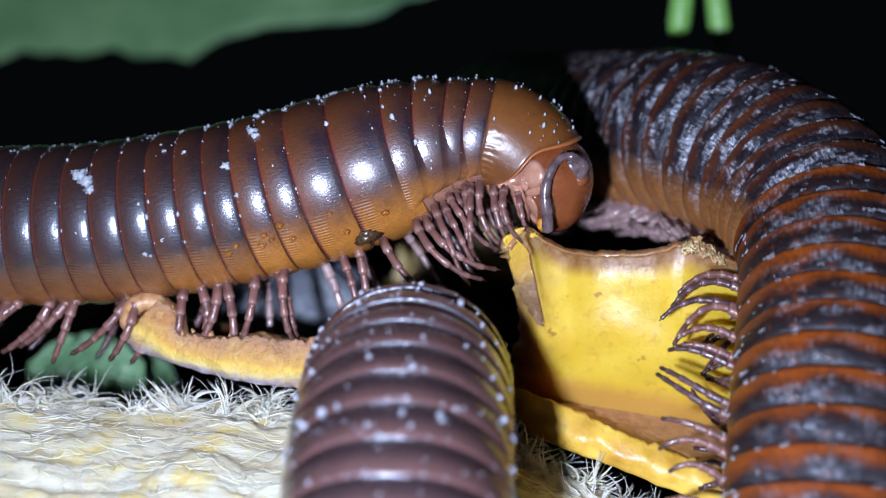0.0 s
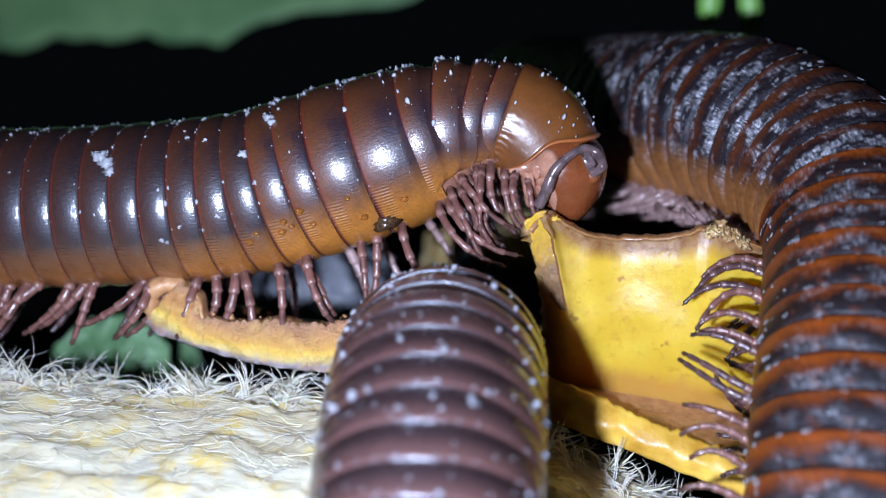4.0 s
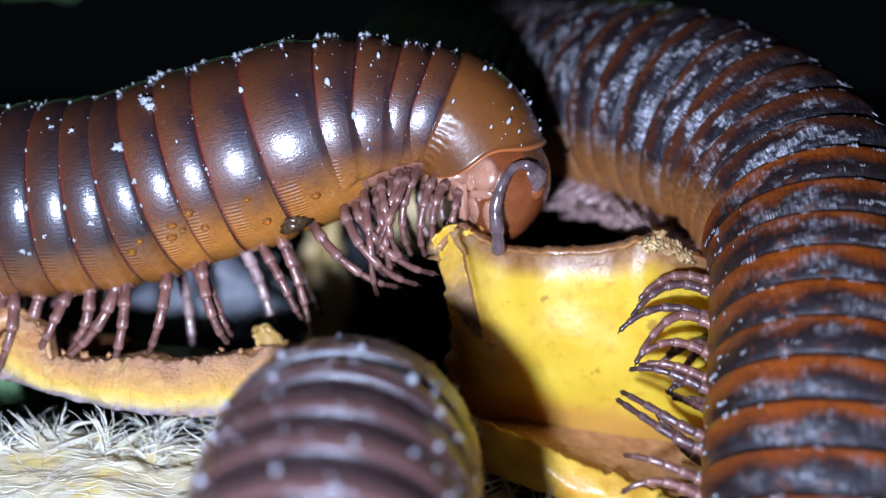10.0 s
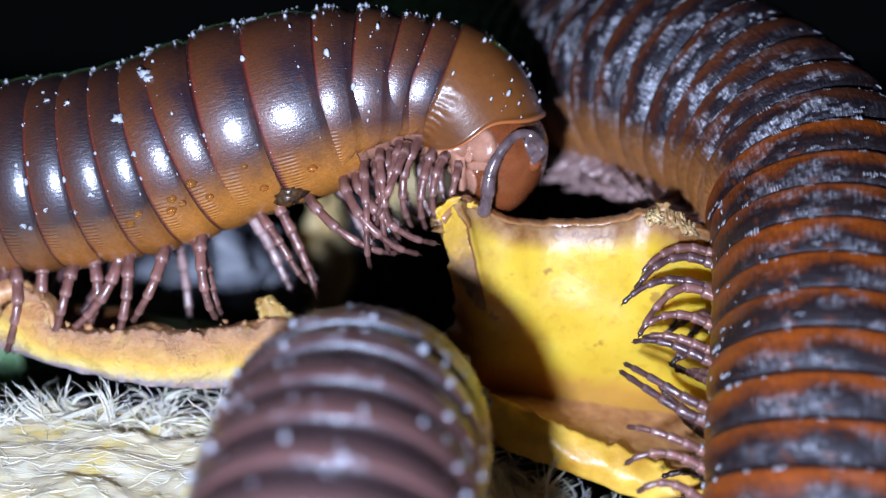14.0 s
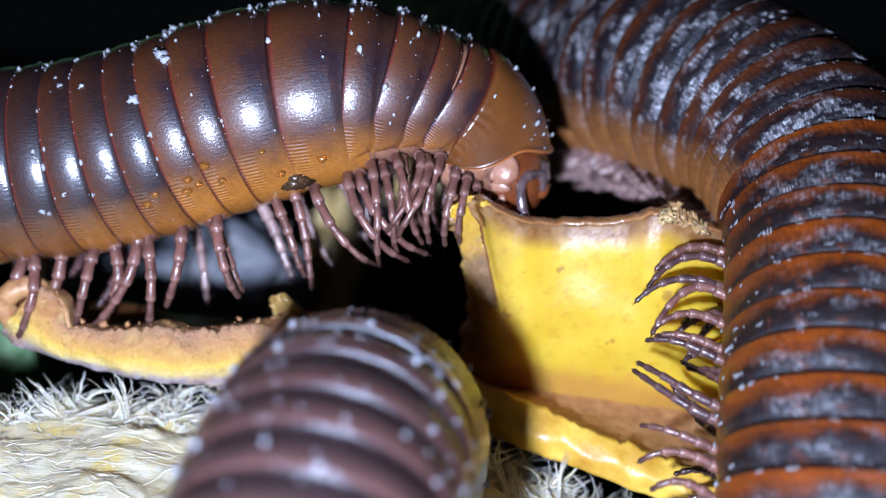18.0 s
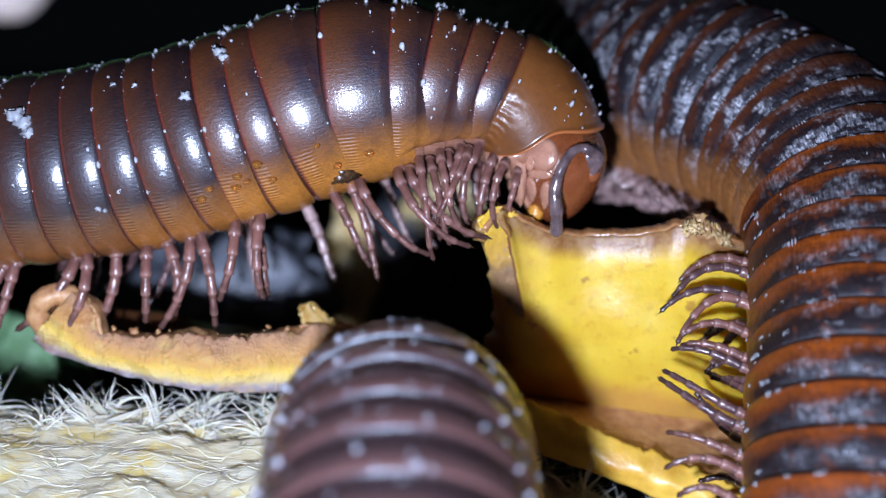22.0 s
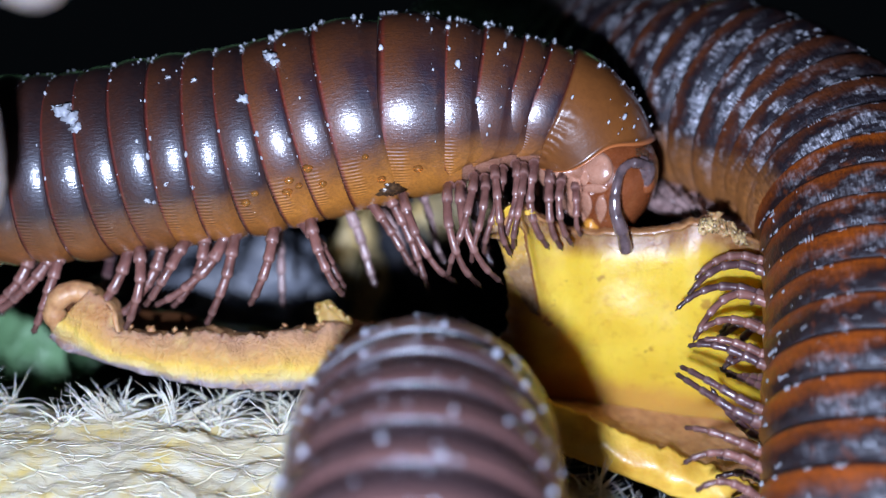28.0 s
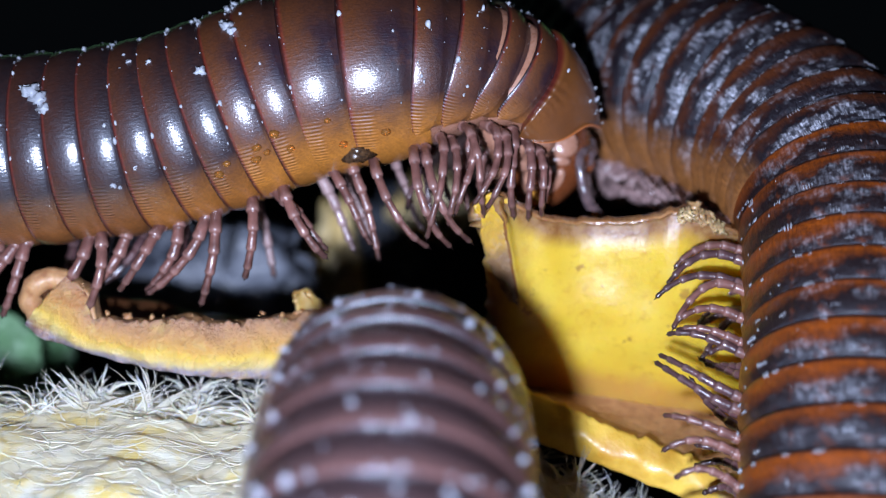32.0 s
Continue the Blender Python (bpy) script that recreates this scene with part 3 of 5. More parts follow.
# ---- the feeding millipede ----
BASE = Vector((0, 81, 0))
LENGTHS = [1.4, 1.25, 1.75, 1.65, 3.4, 2.9, 1.95] + [1.95] * 17
RADII = [3.75, 4.0, 4.45, 4.85, 5.2, 5.35, 5.4] + [5.4] * 5 + [5.35] * 12
FRONT = 15.7
rng = random.Random(7)
eater = thing("millipede", BASE, "brown and amber millipede with white grains feeding on yellow peel", "millipede", "millipedes")
RINGS, LEGS = [], []


def hanging_leg(parent, x, side, r, reach, sweep, thick, name="leg", material=None, hook=0.0, spread=(0.5, 2.2)):
    """A leg from the belly beside the middle line, hanging down and forward; hook bends its tip forward."""
    k = rng.uniform(-0.4, 0.4)
    out = rng.uniform(*spread)
    pts = [(0, 0, 0), (0.05 + k * 0.5, 0.6 * out * side, -0.3), (0.1 + sweep * (0.30 - 0.2 * hook) + k, out * side, -reach * 0.42), (sweep * (0.68 - 0.2 * hook) + k * 0.6, out * side, -reach * 0.78), (sweep, 0.8 * out * side, -reach)]
    v, f, uv = leg_mesh(pts, thick)
    leg = shape(name, v, f, material or LEG_SKIN, parent, uvs=uv, at=Matrix.Translation(Vector((x, 1.3 * side, -r + 0.42)) * MM))
    return leg


# legs stand in bundles: where the tips of each bundle gather, in millimetres behind the neck
BUNDLES = (-2.2, 0.6, 3.2, 6.6, 11.4, 14.0, 18.2, 21.5, 25.0, 28.5, 32.0, 35.5, 39.0, 42.5)


def leg_sweep(s):
    """How far a leg that springs s millimetres behind the neck leans forward at its tip."""
    lean = float(np.interp(s, (0, 4, 7, 10, 13, 16, 20, 25, 40), (1.8, 2.4, 2.4, 1.8, 0.6, -0.6, -2.4, -3.2, -3.4)))
    near_one = min(BUNDLES, key=lambda b: abs(b - (s - lean * 0.5)))
    return lean + 0.85 * ((s - lean * 0.5) - near_one)


def build_eater():
    for i, (length, r) in enumerate(zip(LENGTHS, RADII)):
        ahead = RADII[i - 1] if i else 3.7
        prof = ring_profile(length, r, (r + ahead) / 2, 1.15 if i < 4 else 2.0 if i < 6 else 1.4 if i < 8 else 1.7)
        v, f, uv = lobed(prof) if i < 4 else revolve(prof, 64, 0.97)
        ring = shape("body_ring", v, f, RING_NECK if i < 3 else RING_FRONT if i < 8 else RING_MID if i < 11 else RING_REAR, eater, uvs=uv)
        if i < 4:
            h = length / 2 + 0.35
            v, f, uv = revolve([(-h, r * 0.70), (-h * 0.8, r * 0.90), (0, r * 0.93), (h * 0.8, r * 0.90), (h, r * 0.70)], 32, 0.97)
            shape("belly", v, f, CHEEK_SKIN, ring, "soft pinkish belly skin", uvs=uv)
        v, f = specks(rng, int(38 * length), length, r, 1.9, 0.020, 0.12, 0.42, 1, 1.0, 1.3, 1.7)
        tagged(shape("dust", v, f, DUST, ring, "white grains"), kind="stuff")
        RINGS.append(ring)
        for side in (-1, 1):
            for x in ((0.0,) if side > 0 else (-0.2 * length, 0.18 * length)):
                if i > 3 and (i * 5 + side + int(x > 0) * 3) % 7 in (1, 4):
                    continue
                sweep = leg_sweep(sum(LENGTHS[:i + 1]) - length / 2 - x) + rng.uniform(-0.8, 0.8)
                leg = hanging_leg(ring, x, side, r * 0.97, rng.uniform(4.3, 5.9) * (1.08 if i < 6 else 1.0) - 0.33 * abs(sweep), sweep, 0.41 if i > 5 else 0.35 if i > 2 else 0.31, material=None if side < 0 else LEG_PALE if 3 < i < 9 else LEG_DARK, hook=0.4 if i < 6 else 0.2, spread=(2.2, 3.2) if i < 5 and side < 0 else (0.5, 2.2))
                LEGS.append((i, side, leg, Vector(leg.location)))


build_eater()


def on_ring(i, x, turn, lift=0.0):
    """A place on the skin of ring i: along it, and turned from the back towards the lens side."""
    r, a = RADII[i] * 1.024 + lift, radians(turn)
    return x, -r * math.sin(a), r * math.cos(a)


def build_grains():
    for i, x, turn, lumps in (
        (7, 0.7, 38, ((0, 0, 0.44), (0.2, 5, 0.34), (-0.2, -5, 0.26))),
        (8, 0.6, 62, ((0, 0, 0.36),)),
        (13, 0.3, 52, ((0, 0, 0.62), (0.45, 5, 0.58), (0.75, 11, 0.42), (-0.35, -3, 0.34))),
        (4, -1.2, 6, ((0, 0, 0.25), (0.3, 3, 0.2))), (5, -0.9, 3, ((0, 0, 0.3), (-0.4, 4, 0.2))), (6, -0.8, 4, ((0, 0, 0.32), (0.5, -3, 0.22), (-0.4, 5, 0.2))),
        (9, 0.2, 100, ((0, 0, 0.22),)), (10, -0.3, 104, ((0, 0, 0.2),)), (11, 0.3, 112, ((0, 0, 0.24), (0.3, 2, 0.15))), (10, 0.3, 40, ((0, 0, 0.24),)), (9, -0.2, 45, ((0, 0, 0.26),)),
    ):
        for dx, da, g in lumps:
            v, f = blob(on_ring(i, x + dx, turn + da), (g * 0.72, g * 0.6, g * 0.6), 14, 1.3, i + dx)
            shape("grain", v, f, DUST, RINGS[i], "white crumb on the back")
    v, f = blob(on_ring(4, -1.5, 143, -0.05), (0.80, 0.50, 0.50), 18, 0.7, 2)
    shape("dark_opening", v, f, EYE, RINGS[4], "black glossy opening on the flank")
    drops = []
    for i, x, turn, g in ((7, 0.1, 114, 0.15), (7, 0.5, 119, 0.12), (6, -0.7, 110, 0.17), (5, 0.1, 112, 0.12), (7, -0.2, 121, 0.17), (8, 0.2, 117, 0.13), (8, -0.4, 122, 0.16), (6, -0.2, 122, 0.13), (4, 0.2, 126, 0.15), (5, 0.6, 130, 0.14)):
        v, f = blob((0, 0, 0), (g * 1.7, g * 1.4, g * 1.4), 14, 0.25, g * 90)
        drops.append(shape("crumb", v, f, DROP, RINGS[i], "moist amber crumb", at=Matrix.Translation(Vector(on_ring(i, x, turn, 0.04)) * MM)))
    return drops


cam.data.dof.focus_object = build_grains()[3]  # the lens stays focused on the flank behind the head


def build_collum():
    """The shield behind the head: it bends from the first ring over the neck and narrows to a rounded lobe on each flank."""
    n, low, end = 72, -4.4, radians(53)
    mid = 0.42
    prof = [(3.30, -0.02), (3.62, -0.035), (3.80, -0.02)] + [(3.88 - 0.22 * (k / 19) ** 2, 0.80 * k / 19) for k in range(20)] + [(3.72, 0.806), (3.78, 0.820), (3.77, 0.838), (3.66, 0.846), (3.40, 0.836), (3.10, 0.80)]
    rows = len(prof) - 1
    verts, faces, uvs = [], [], []
    for i, (r, full) in enumerate(prof):
        for k in range(n + 1):
            a = -end + (math.pi + 2 * end) * k / n
            q = min(1.0, max(0.0, (math.sin(a) + math.sin(end)) / 0.42))
            full_here = full * (1 - 0.15 * math.exp(-((math.sin(a) - 0.15) / 0.42) ** 2))
            phi = mid + (full_here - mid) * (0.10 + 0.90 * math.sqrt(1 - (1 - q) ** 2))
            z = r * math.sin(a)
            h = z - low
            verts.append((0.1 + h * math.sin(phi), -r * math.cos(a), low + h * math.cos(phi)))
            uvs.append((i / rows, k / n))
    w = n + 1
    for i in range(rows):
        for k in range(n):
            faces.append((i * w + k, i * w + k + 1, (i + 1) * w + k + 1, (i + 1) * w + k))
    ob = shape("neck_shield", verts, faces, COLLUM, eater, "smooth amber shield behind the head", uvs=uvs)
    v, f = blob((2.0, 0, -2.5), (2.3, 2.3, 1.5), 24, 0.4, 4)
    shape("neck", v, f, CHEEK_SKIN, ob, "pinkish folded neck skin")
    for x, reach, sweep, thick in ((0.4, 4.2, 2.6, 0.36), (1.2, 3.9, 2.4, 0.34), (2.0, 3.4, 2.0, 0.32), (2.7, 2.8, 1.6, 0.28)):
        for side in (-1, 1):
            leg = hanging_leg(ob, x, side, 3.35, reach, sweep, thick, hook=0.6, spread=(1.6, 2.6) if side < 0 else (0.5, 1.5))
            LEGS.append((0, side, leg, Vector(leg.location)))
    lumps = []
    for _ in range(40):
        a, phi, g = math.pi / 2 + rng.uniform(-1.3, 1.3), rng.uniform(0.05, 0.76), 0.03 + 0.11 * rng.random() ** 3
        r = 3.9
        h = r * math.sin(a) - low
        lumps.append(blob((0.1 + h * math.sin(phi), -r * math.cos(a), low + h * math.cos(phi)), (g * 0.8, g * 0.8, g * 1.5), 7, 0.3, rng.random() * 50))
    v, f = join(*lumps)
    tagged(shape("dust", v, f, DUST, ob, "white grains"), kind="stuff")
    return ob


collum = build_collum()


def head_side(x, z):
    """Half the head's width at a place on its side."""
    u = (abs(x) / (3.75 if x > 0 else 2.7)) ** (1 / 0.92)
    t = u if x > 0 else 0.0
    wide = 3.05 - 0.75 * t ** 1.5
    z += 0.15 * t
    deep = (2.95 - 0.50 * t ** 2) if z > 0 else (2.35 - 0.55 * t)
    return wide * math.sqrt(max(0.12, 1 - min(1.0, u) ** 2 - (z / deep) ** 2))


def head_plate(side, x0, z0, a, b, lift, point):
    """A domed plate on the side of the head, set off by a groove; point narrows it towards the mouth."""
    rows, n = 7, 36
    verts, faces = [], []
    for i in range(rows + 1):
        r = i / rows
        h = lift * (1 - r ** 5) ** 0.5 if r < 1 else -0.25
        for k in range(n):
            t = 2 * math.pi * k / n
            c, d = math.cos(t), math.sin(t)
            narrow = 1 - point * max(0.0, c) * r
            x, z = x0 + a * r * c, z0 + b * r * d * narrow
            verts.append((x, side * (head_side(x, z) + h), z))
    for i in range(rows):
        for k in range(n):
            q = (i * n + k, i * n + (k + 1) % n, (i + 1) * n + (k + 1) % n, (i + 1) * n + k)
            faces.append(q if side > 0 else q[::-1])
    return verts, faces


def build_head():
    """Local x points from the crown to the mouth, z to the front of the face."""
    v, f = blob((0, 0, 0), (1, 1, 1), 56)
    out = []
    for x, y, z in v:
        x = math.copysign(abs(x) ** 0.92, x)
        d = 3.75 * x if x > 0 else 2.7 * x
        wide = 3.05 - 0.75 * max(0.0, x) ** 1.5
        deep = (2.95 - 0.50 * max(0.0, x) ** 2) if z > 0 else (2.35 - 0.55 * max(0.0, x))
        fold = 0.10 * math.exp(-((x - 0.72) / 0.05) ** 2) * (z > 0)
        out.append((d, y * wide * (1 - fold * 0.3), z * deep * (1 - fold * 0.3) - 0.15 * max(0.0, x)))
    hd = shape("head", out, f, HEAD_SKIN, eater, "rounded reddish brown head")
    for side in (-1, 1):
        for name, x0, z0, a, b, lift, point, label in (
            ("cheek", -0.50, -0.85, 1.02, 0.88, 0.36, 0.0, "glossy pinkish jaw base"),
            ("cheek_rim", -0.10, -1.62, 0.62, 0.30, 0.34, 0.0, "pale fold behind the jaw base"),
            ("cheek_fold", 0.62, -1.05, 0.30, 0.75, 0.26, 0.0, "narrow pale fold under the jaw base"),
            ("palp", 1.75, -1.62, 1.05, 0.46, 0.42, 0.45, "pale orange leaf-shaped mouthpart"),
            ("mouth_plate", 1.90, -0.72, 0.95, 0.34, 0.26, 0.7, "pale pointed mouth plate"),
        ):
            v, f = head_plate(side, x0, z0, a, b, lift, point)
            shape(name, v, f, CHEEK_SKIN, hd, label)
        v, f = blob((0.7, 1.75 * side, -2.15), (1.75, 0.80, 0.48), 24, 0.25, 7)
        shape("throat_plate", v, f, CHEEK_SKIN, hd, "pale narrow throat plate")
        v, f = blob((2.95, 0.95 * side, -1.15), (0.55, 0.5, 0.45), 14, 0.35, 8)
        shape("jaw", v, f, JAW_SKIN, hd, "amber jaw tip")
        v, f = blob((0.62, 1.95 * side, 1.92), (0.60, 0.42, 0.55), 20, 0.15, 2)
        shape("socket", v, f, HEAD_SKIN, hd, "raised socket of the antenna")
        # a darker lump imitates the shade of the hollow above the socket
        v, f = blob((-0.25, 2.25 * side, 1.75), (0.75, 0.36, 0.50), 20, 0.3, 5)
        shape("brow", v, f, ANTENNA, hd, "dark lump standing in for the shaded hollow above the socket")
        lumps = []
        for i in range(6):
            for k in range(8):
                a, b = (k - 3.5) * 0.15 + rng.uniform(-0.03, 0.03) + 0.07 * (i % 2), (i - 2.5) * 0.15 + rng.uniform(-0.03, 0.03)
                x, z = -1.0 + b, 1.75 + 0.7 * a
                y = 3.05 * math.sqrt(max(0.05, 1 - (x / 2.7) ** 2 - (z / 2.95) ** 2))
                lumps.append(blob((x, side * y, z), (0.085, 0.07, 0.085), 6))
        v, f = join(*lumps)
        shape("eye_patch", v, f, EYE, hd, "black patch of eye dots")
    return hd


head = build_head()


def build_antenna(side):
    """A hooked feeler: out of its socket, round an elbow, then down past the face."""
    pts = [(0, 0, 0), (-0.94, 0.45 * side, 0.09), (-1.28, 0.95 * side, -1.05), (-0.61, 1.3 * side, -1.72), (1.1, 1.4 * side, -2.0), (2.71, 1.2 * side, -1.53), (3.69, 0.9 * side, -1.3)]
    c = Curve(pts, 12)
    total = c.s[-1]
    p, r = [], []
    for i in range(7):
        for fr, k in ((0.02, 0.90), (0.2, 0.93), (0.6, 0.98), (0.85, 1.04), (0.98, 0.96)):
            p.append(c.at((i + fr) / 7 * total)[0])
            r.append((0.33, 0.30, 0.27, 0.29, 0.35, 0.40, 0.38)[i] * k)
    p.append(c.at(total * 1.02)[0])
    r.append(0.12)
    v, f = tube(p, r, 12)
    return shape("antenna", v, f, ANTENNA, head, "jointed dark antenna", at=Matrix.Translation(Vector((0.62, 2.1 * side, 1.92)) * MM))


ANTENNAE = [build_antenna(-1), build_antenna(1)]


# ---- the banded millipede that hangs beside the peel ----
# its legs over the peel: ring, place along it, how far the tip falls, reach, arch
HANGER_LEGS = ((1, 0.2, -0.3, 3.6, 0.6), (2, 0.0, -0.2, 3.9, 0.6), (3, 0.0, -0.4, 4.0, 0.7), (4, 0.0, -0.4, 3.5, 0.8), (5, 0.3, -0.1, 4.2, 0.7), (5, -0.6, -1.2, 4.2, 0.4), (6, -0.1, -2.7, 4.8, 0.3), (6, -0.8, -2.4, 4.6, 0.4), (8, 0.6, -1.0, 4.3, 0.5), (8, 0.0, -0.6, 3.8, 0.4), (9, 0.3, 0.4, 3.9, 0.6), (10, 0.4, 2.6, 4.0, 0.9), (10, 0.0, 0.9, 5.0, 0.7), (11, 0.2, 1.6, 4.4, 0.7), (11, -0.5, 1.2, 4.0, 0.5))


def build_hanger():
    base = Vector((21, 79, 6))
    ob = thing("millipede", base, "black and rust-red banded millipede, bent double and flecked with white grains", "millipede", "millipedes")
    path = Curve([(-12, 134, 30.6), (-3.4, 119.0, 30.2), (3.6, 105.0, 29.9), (8.6, 95.0, 29.6), (13.4, 88.5, 28.8), (17.6, 84.0, 26.4), (19.6, 79.0, 22.6), (19.2, 74.0, 17.5), (18.4, 70.0, 12.7), (17.9, 67.0, 7.8), (17.4, 64.0, 1.6)])
    n, step = 38, 1.95
    back = Matrix.Translation(-base * MM)
    meshes, dusts = {}, {}
    for i in range(n):
        s = path.s[-1] - 0.8 - i * step
        p, w = path.at(s)
        t = max(0.0, min(1.0, (path.s[-1] - s - 22) / 14))
        up = Vector((0.97, -0.28, 0.12)).lerp(Vector((0.40, -0.12, 1)), t)
        r = 6.2
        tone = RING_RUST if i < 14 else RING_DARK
        if tone.name not in meshes:
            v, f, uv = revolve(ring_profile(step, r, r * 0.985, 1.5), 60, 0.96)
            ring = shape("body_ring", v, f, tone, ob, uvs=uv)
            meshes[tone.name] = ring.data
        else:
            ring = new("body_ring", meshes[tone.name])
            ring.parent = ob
        ring.matrix_basis = back @ stand(p, w, up)
        k = (i % 9, i < 13)
        if k not in dusts:
            v, f = specks(rng, 40 if i < 13 else 84, step, r, 2.8 if i < 13 else 1.75, 0.020, 0.042, 0.0, 5, 5.0, 5.0)
            d = shape("dust", v, f, DUST, ring, "white grains")
            dusts[k] = d.data
        else:
            d = new("dust", dusts[k])
            d.parent = ring
        tagged(d, "white grains", kind="stuff")
        for side in (-1, 1):
            g = random.Random(i * 7 + side)
            if t >= 0.4:
                for x in (-0.45, 0.4):
                    k, a, b = g.uniform(0.8, 1.5), g.uniform(-0.5, 0.5), g.uniform(-0.5, 0.3)
                    pts = [(0, 0, 0), (0.5, 0.9 * side, -0.5), (-0.5 + a, (1.5 + b) * side, -1.4 + 0.6 * b), (-2.0 * k + a, (1.6 + b) * side, -2.0 + b), (-3.4 * k + 2 * a, (1.3 + b) * side, -2.1 + 1.6 * b)]
                    v, f, uv = leg_mesh(pts, g.uniform(0.34, 0.44))
                    shape("leg", v, f, LEG_PALE, ring, uvs=uv, at=Matrix.Translation(Vector((x, 1.5 * side, -r + 0.6)) * MM))
                continue
            for j, x, fall, reach, arch in HANGER_LEGS:
                if j != i:
                    continue
                if side > 0:
                    fall, reach = fall + g.uniform(-0.8, 0.4), reach * 0.72
                pts = [(0, 0, 0)] + [(fall * q ** 1.4 - arch * math.sin(math.pi * q ** 0.8), y * side, -reach * q ** (0.75 if q < 1 else 1)) for q, y in ((0.2, 0.5), (0.45, 0.8), (0.7, 0.9), (0.88, 0.8), (1.0, 0.6))]
                v, f, uv = leg_mesh(pts, 0.31)
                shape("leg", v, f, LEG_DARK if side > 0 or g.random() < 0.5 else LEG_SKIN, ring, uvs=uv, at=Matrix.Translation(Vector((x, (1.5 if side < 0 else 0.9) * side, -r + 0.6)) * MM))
    return ob


build_hanger()


# ---- the millipede close to the lens ----
def build_near():
    base = Vector((-5, 56, 0))
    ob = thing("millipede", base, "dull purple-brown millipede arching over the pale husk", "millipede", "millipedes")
    path = Curve([(-4.3, 46, 0), (-4.4, 50, 6.0), (-4.6, 54, 10.4), (-4.8, 58.5, 13.1), (-5.0, 63, 13.9), (-5.4, 69, 12.0), (-6.1, 74, 6.0), (-6.6, 76, -1.5)])
    n = 27
    step = path.s[-1] / n
    back = Matrix.Translation(-base * MM)
    for i in range(n):
        p, w = path.at((i + 0.5) * step)
        up = Vector((0, -1, 0.6)).lerp(Vector((0, 1, 0.6)), i / n)
        r = 6.1
        v, f, uv = revolve(ring_profile(step, r, r * 0.99, 0.9), 56, 0.97)
        ring = shape("body_ring", v, f, RING_DUSK, ob, uvs=uv, at=back @ stand(p, w, up))
        v, f = specks(rng, 30, step, r, 2.3, 0.07, 0.27, 0.15)
        tagged(shape("dust", v, f, DULL_DUST, ring, "greyish grains"), kind="stuff")
        for side in (-1, 1):
            if i % 2:
                hanging_leg(ring, 0.0, side, r, 4.0, 0.4, 0.36)
    return ob


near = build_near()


# ---- the yellow peel under its jaws ----
def wob(x, y=0.0, z=0.0, k=1.0, a=1.0):
    return a * noise.noise(Vector((x * k, y * k + 5.3, z * k)))


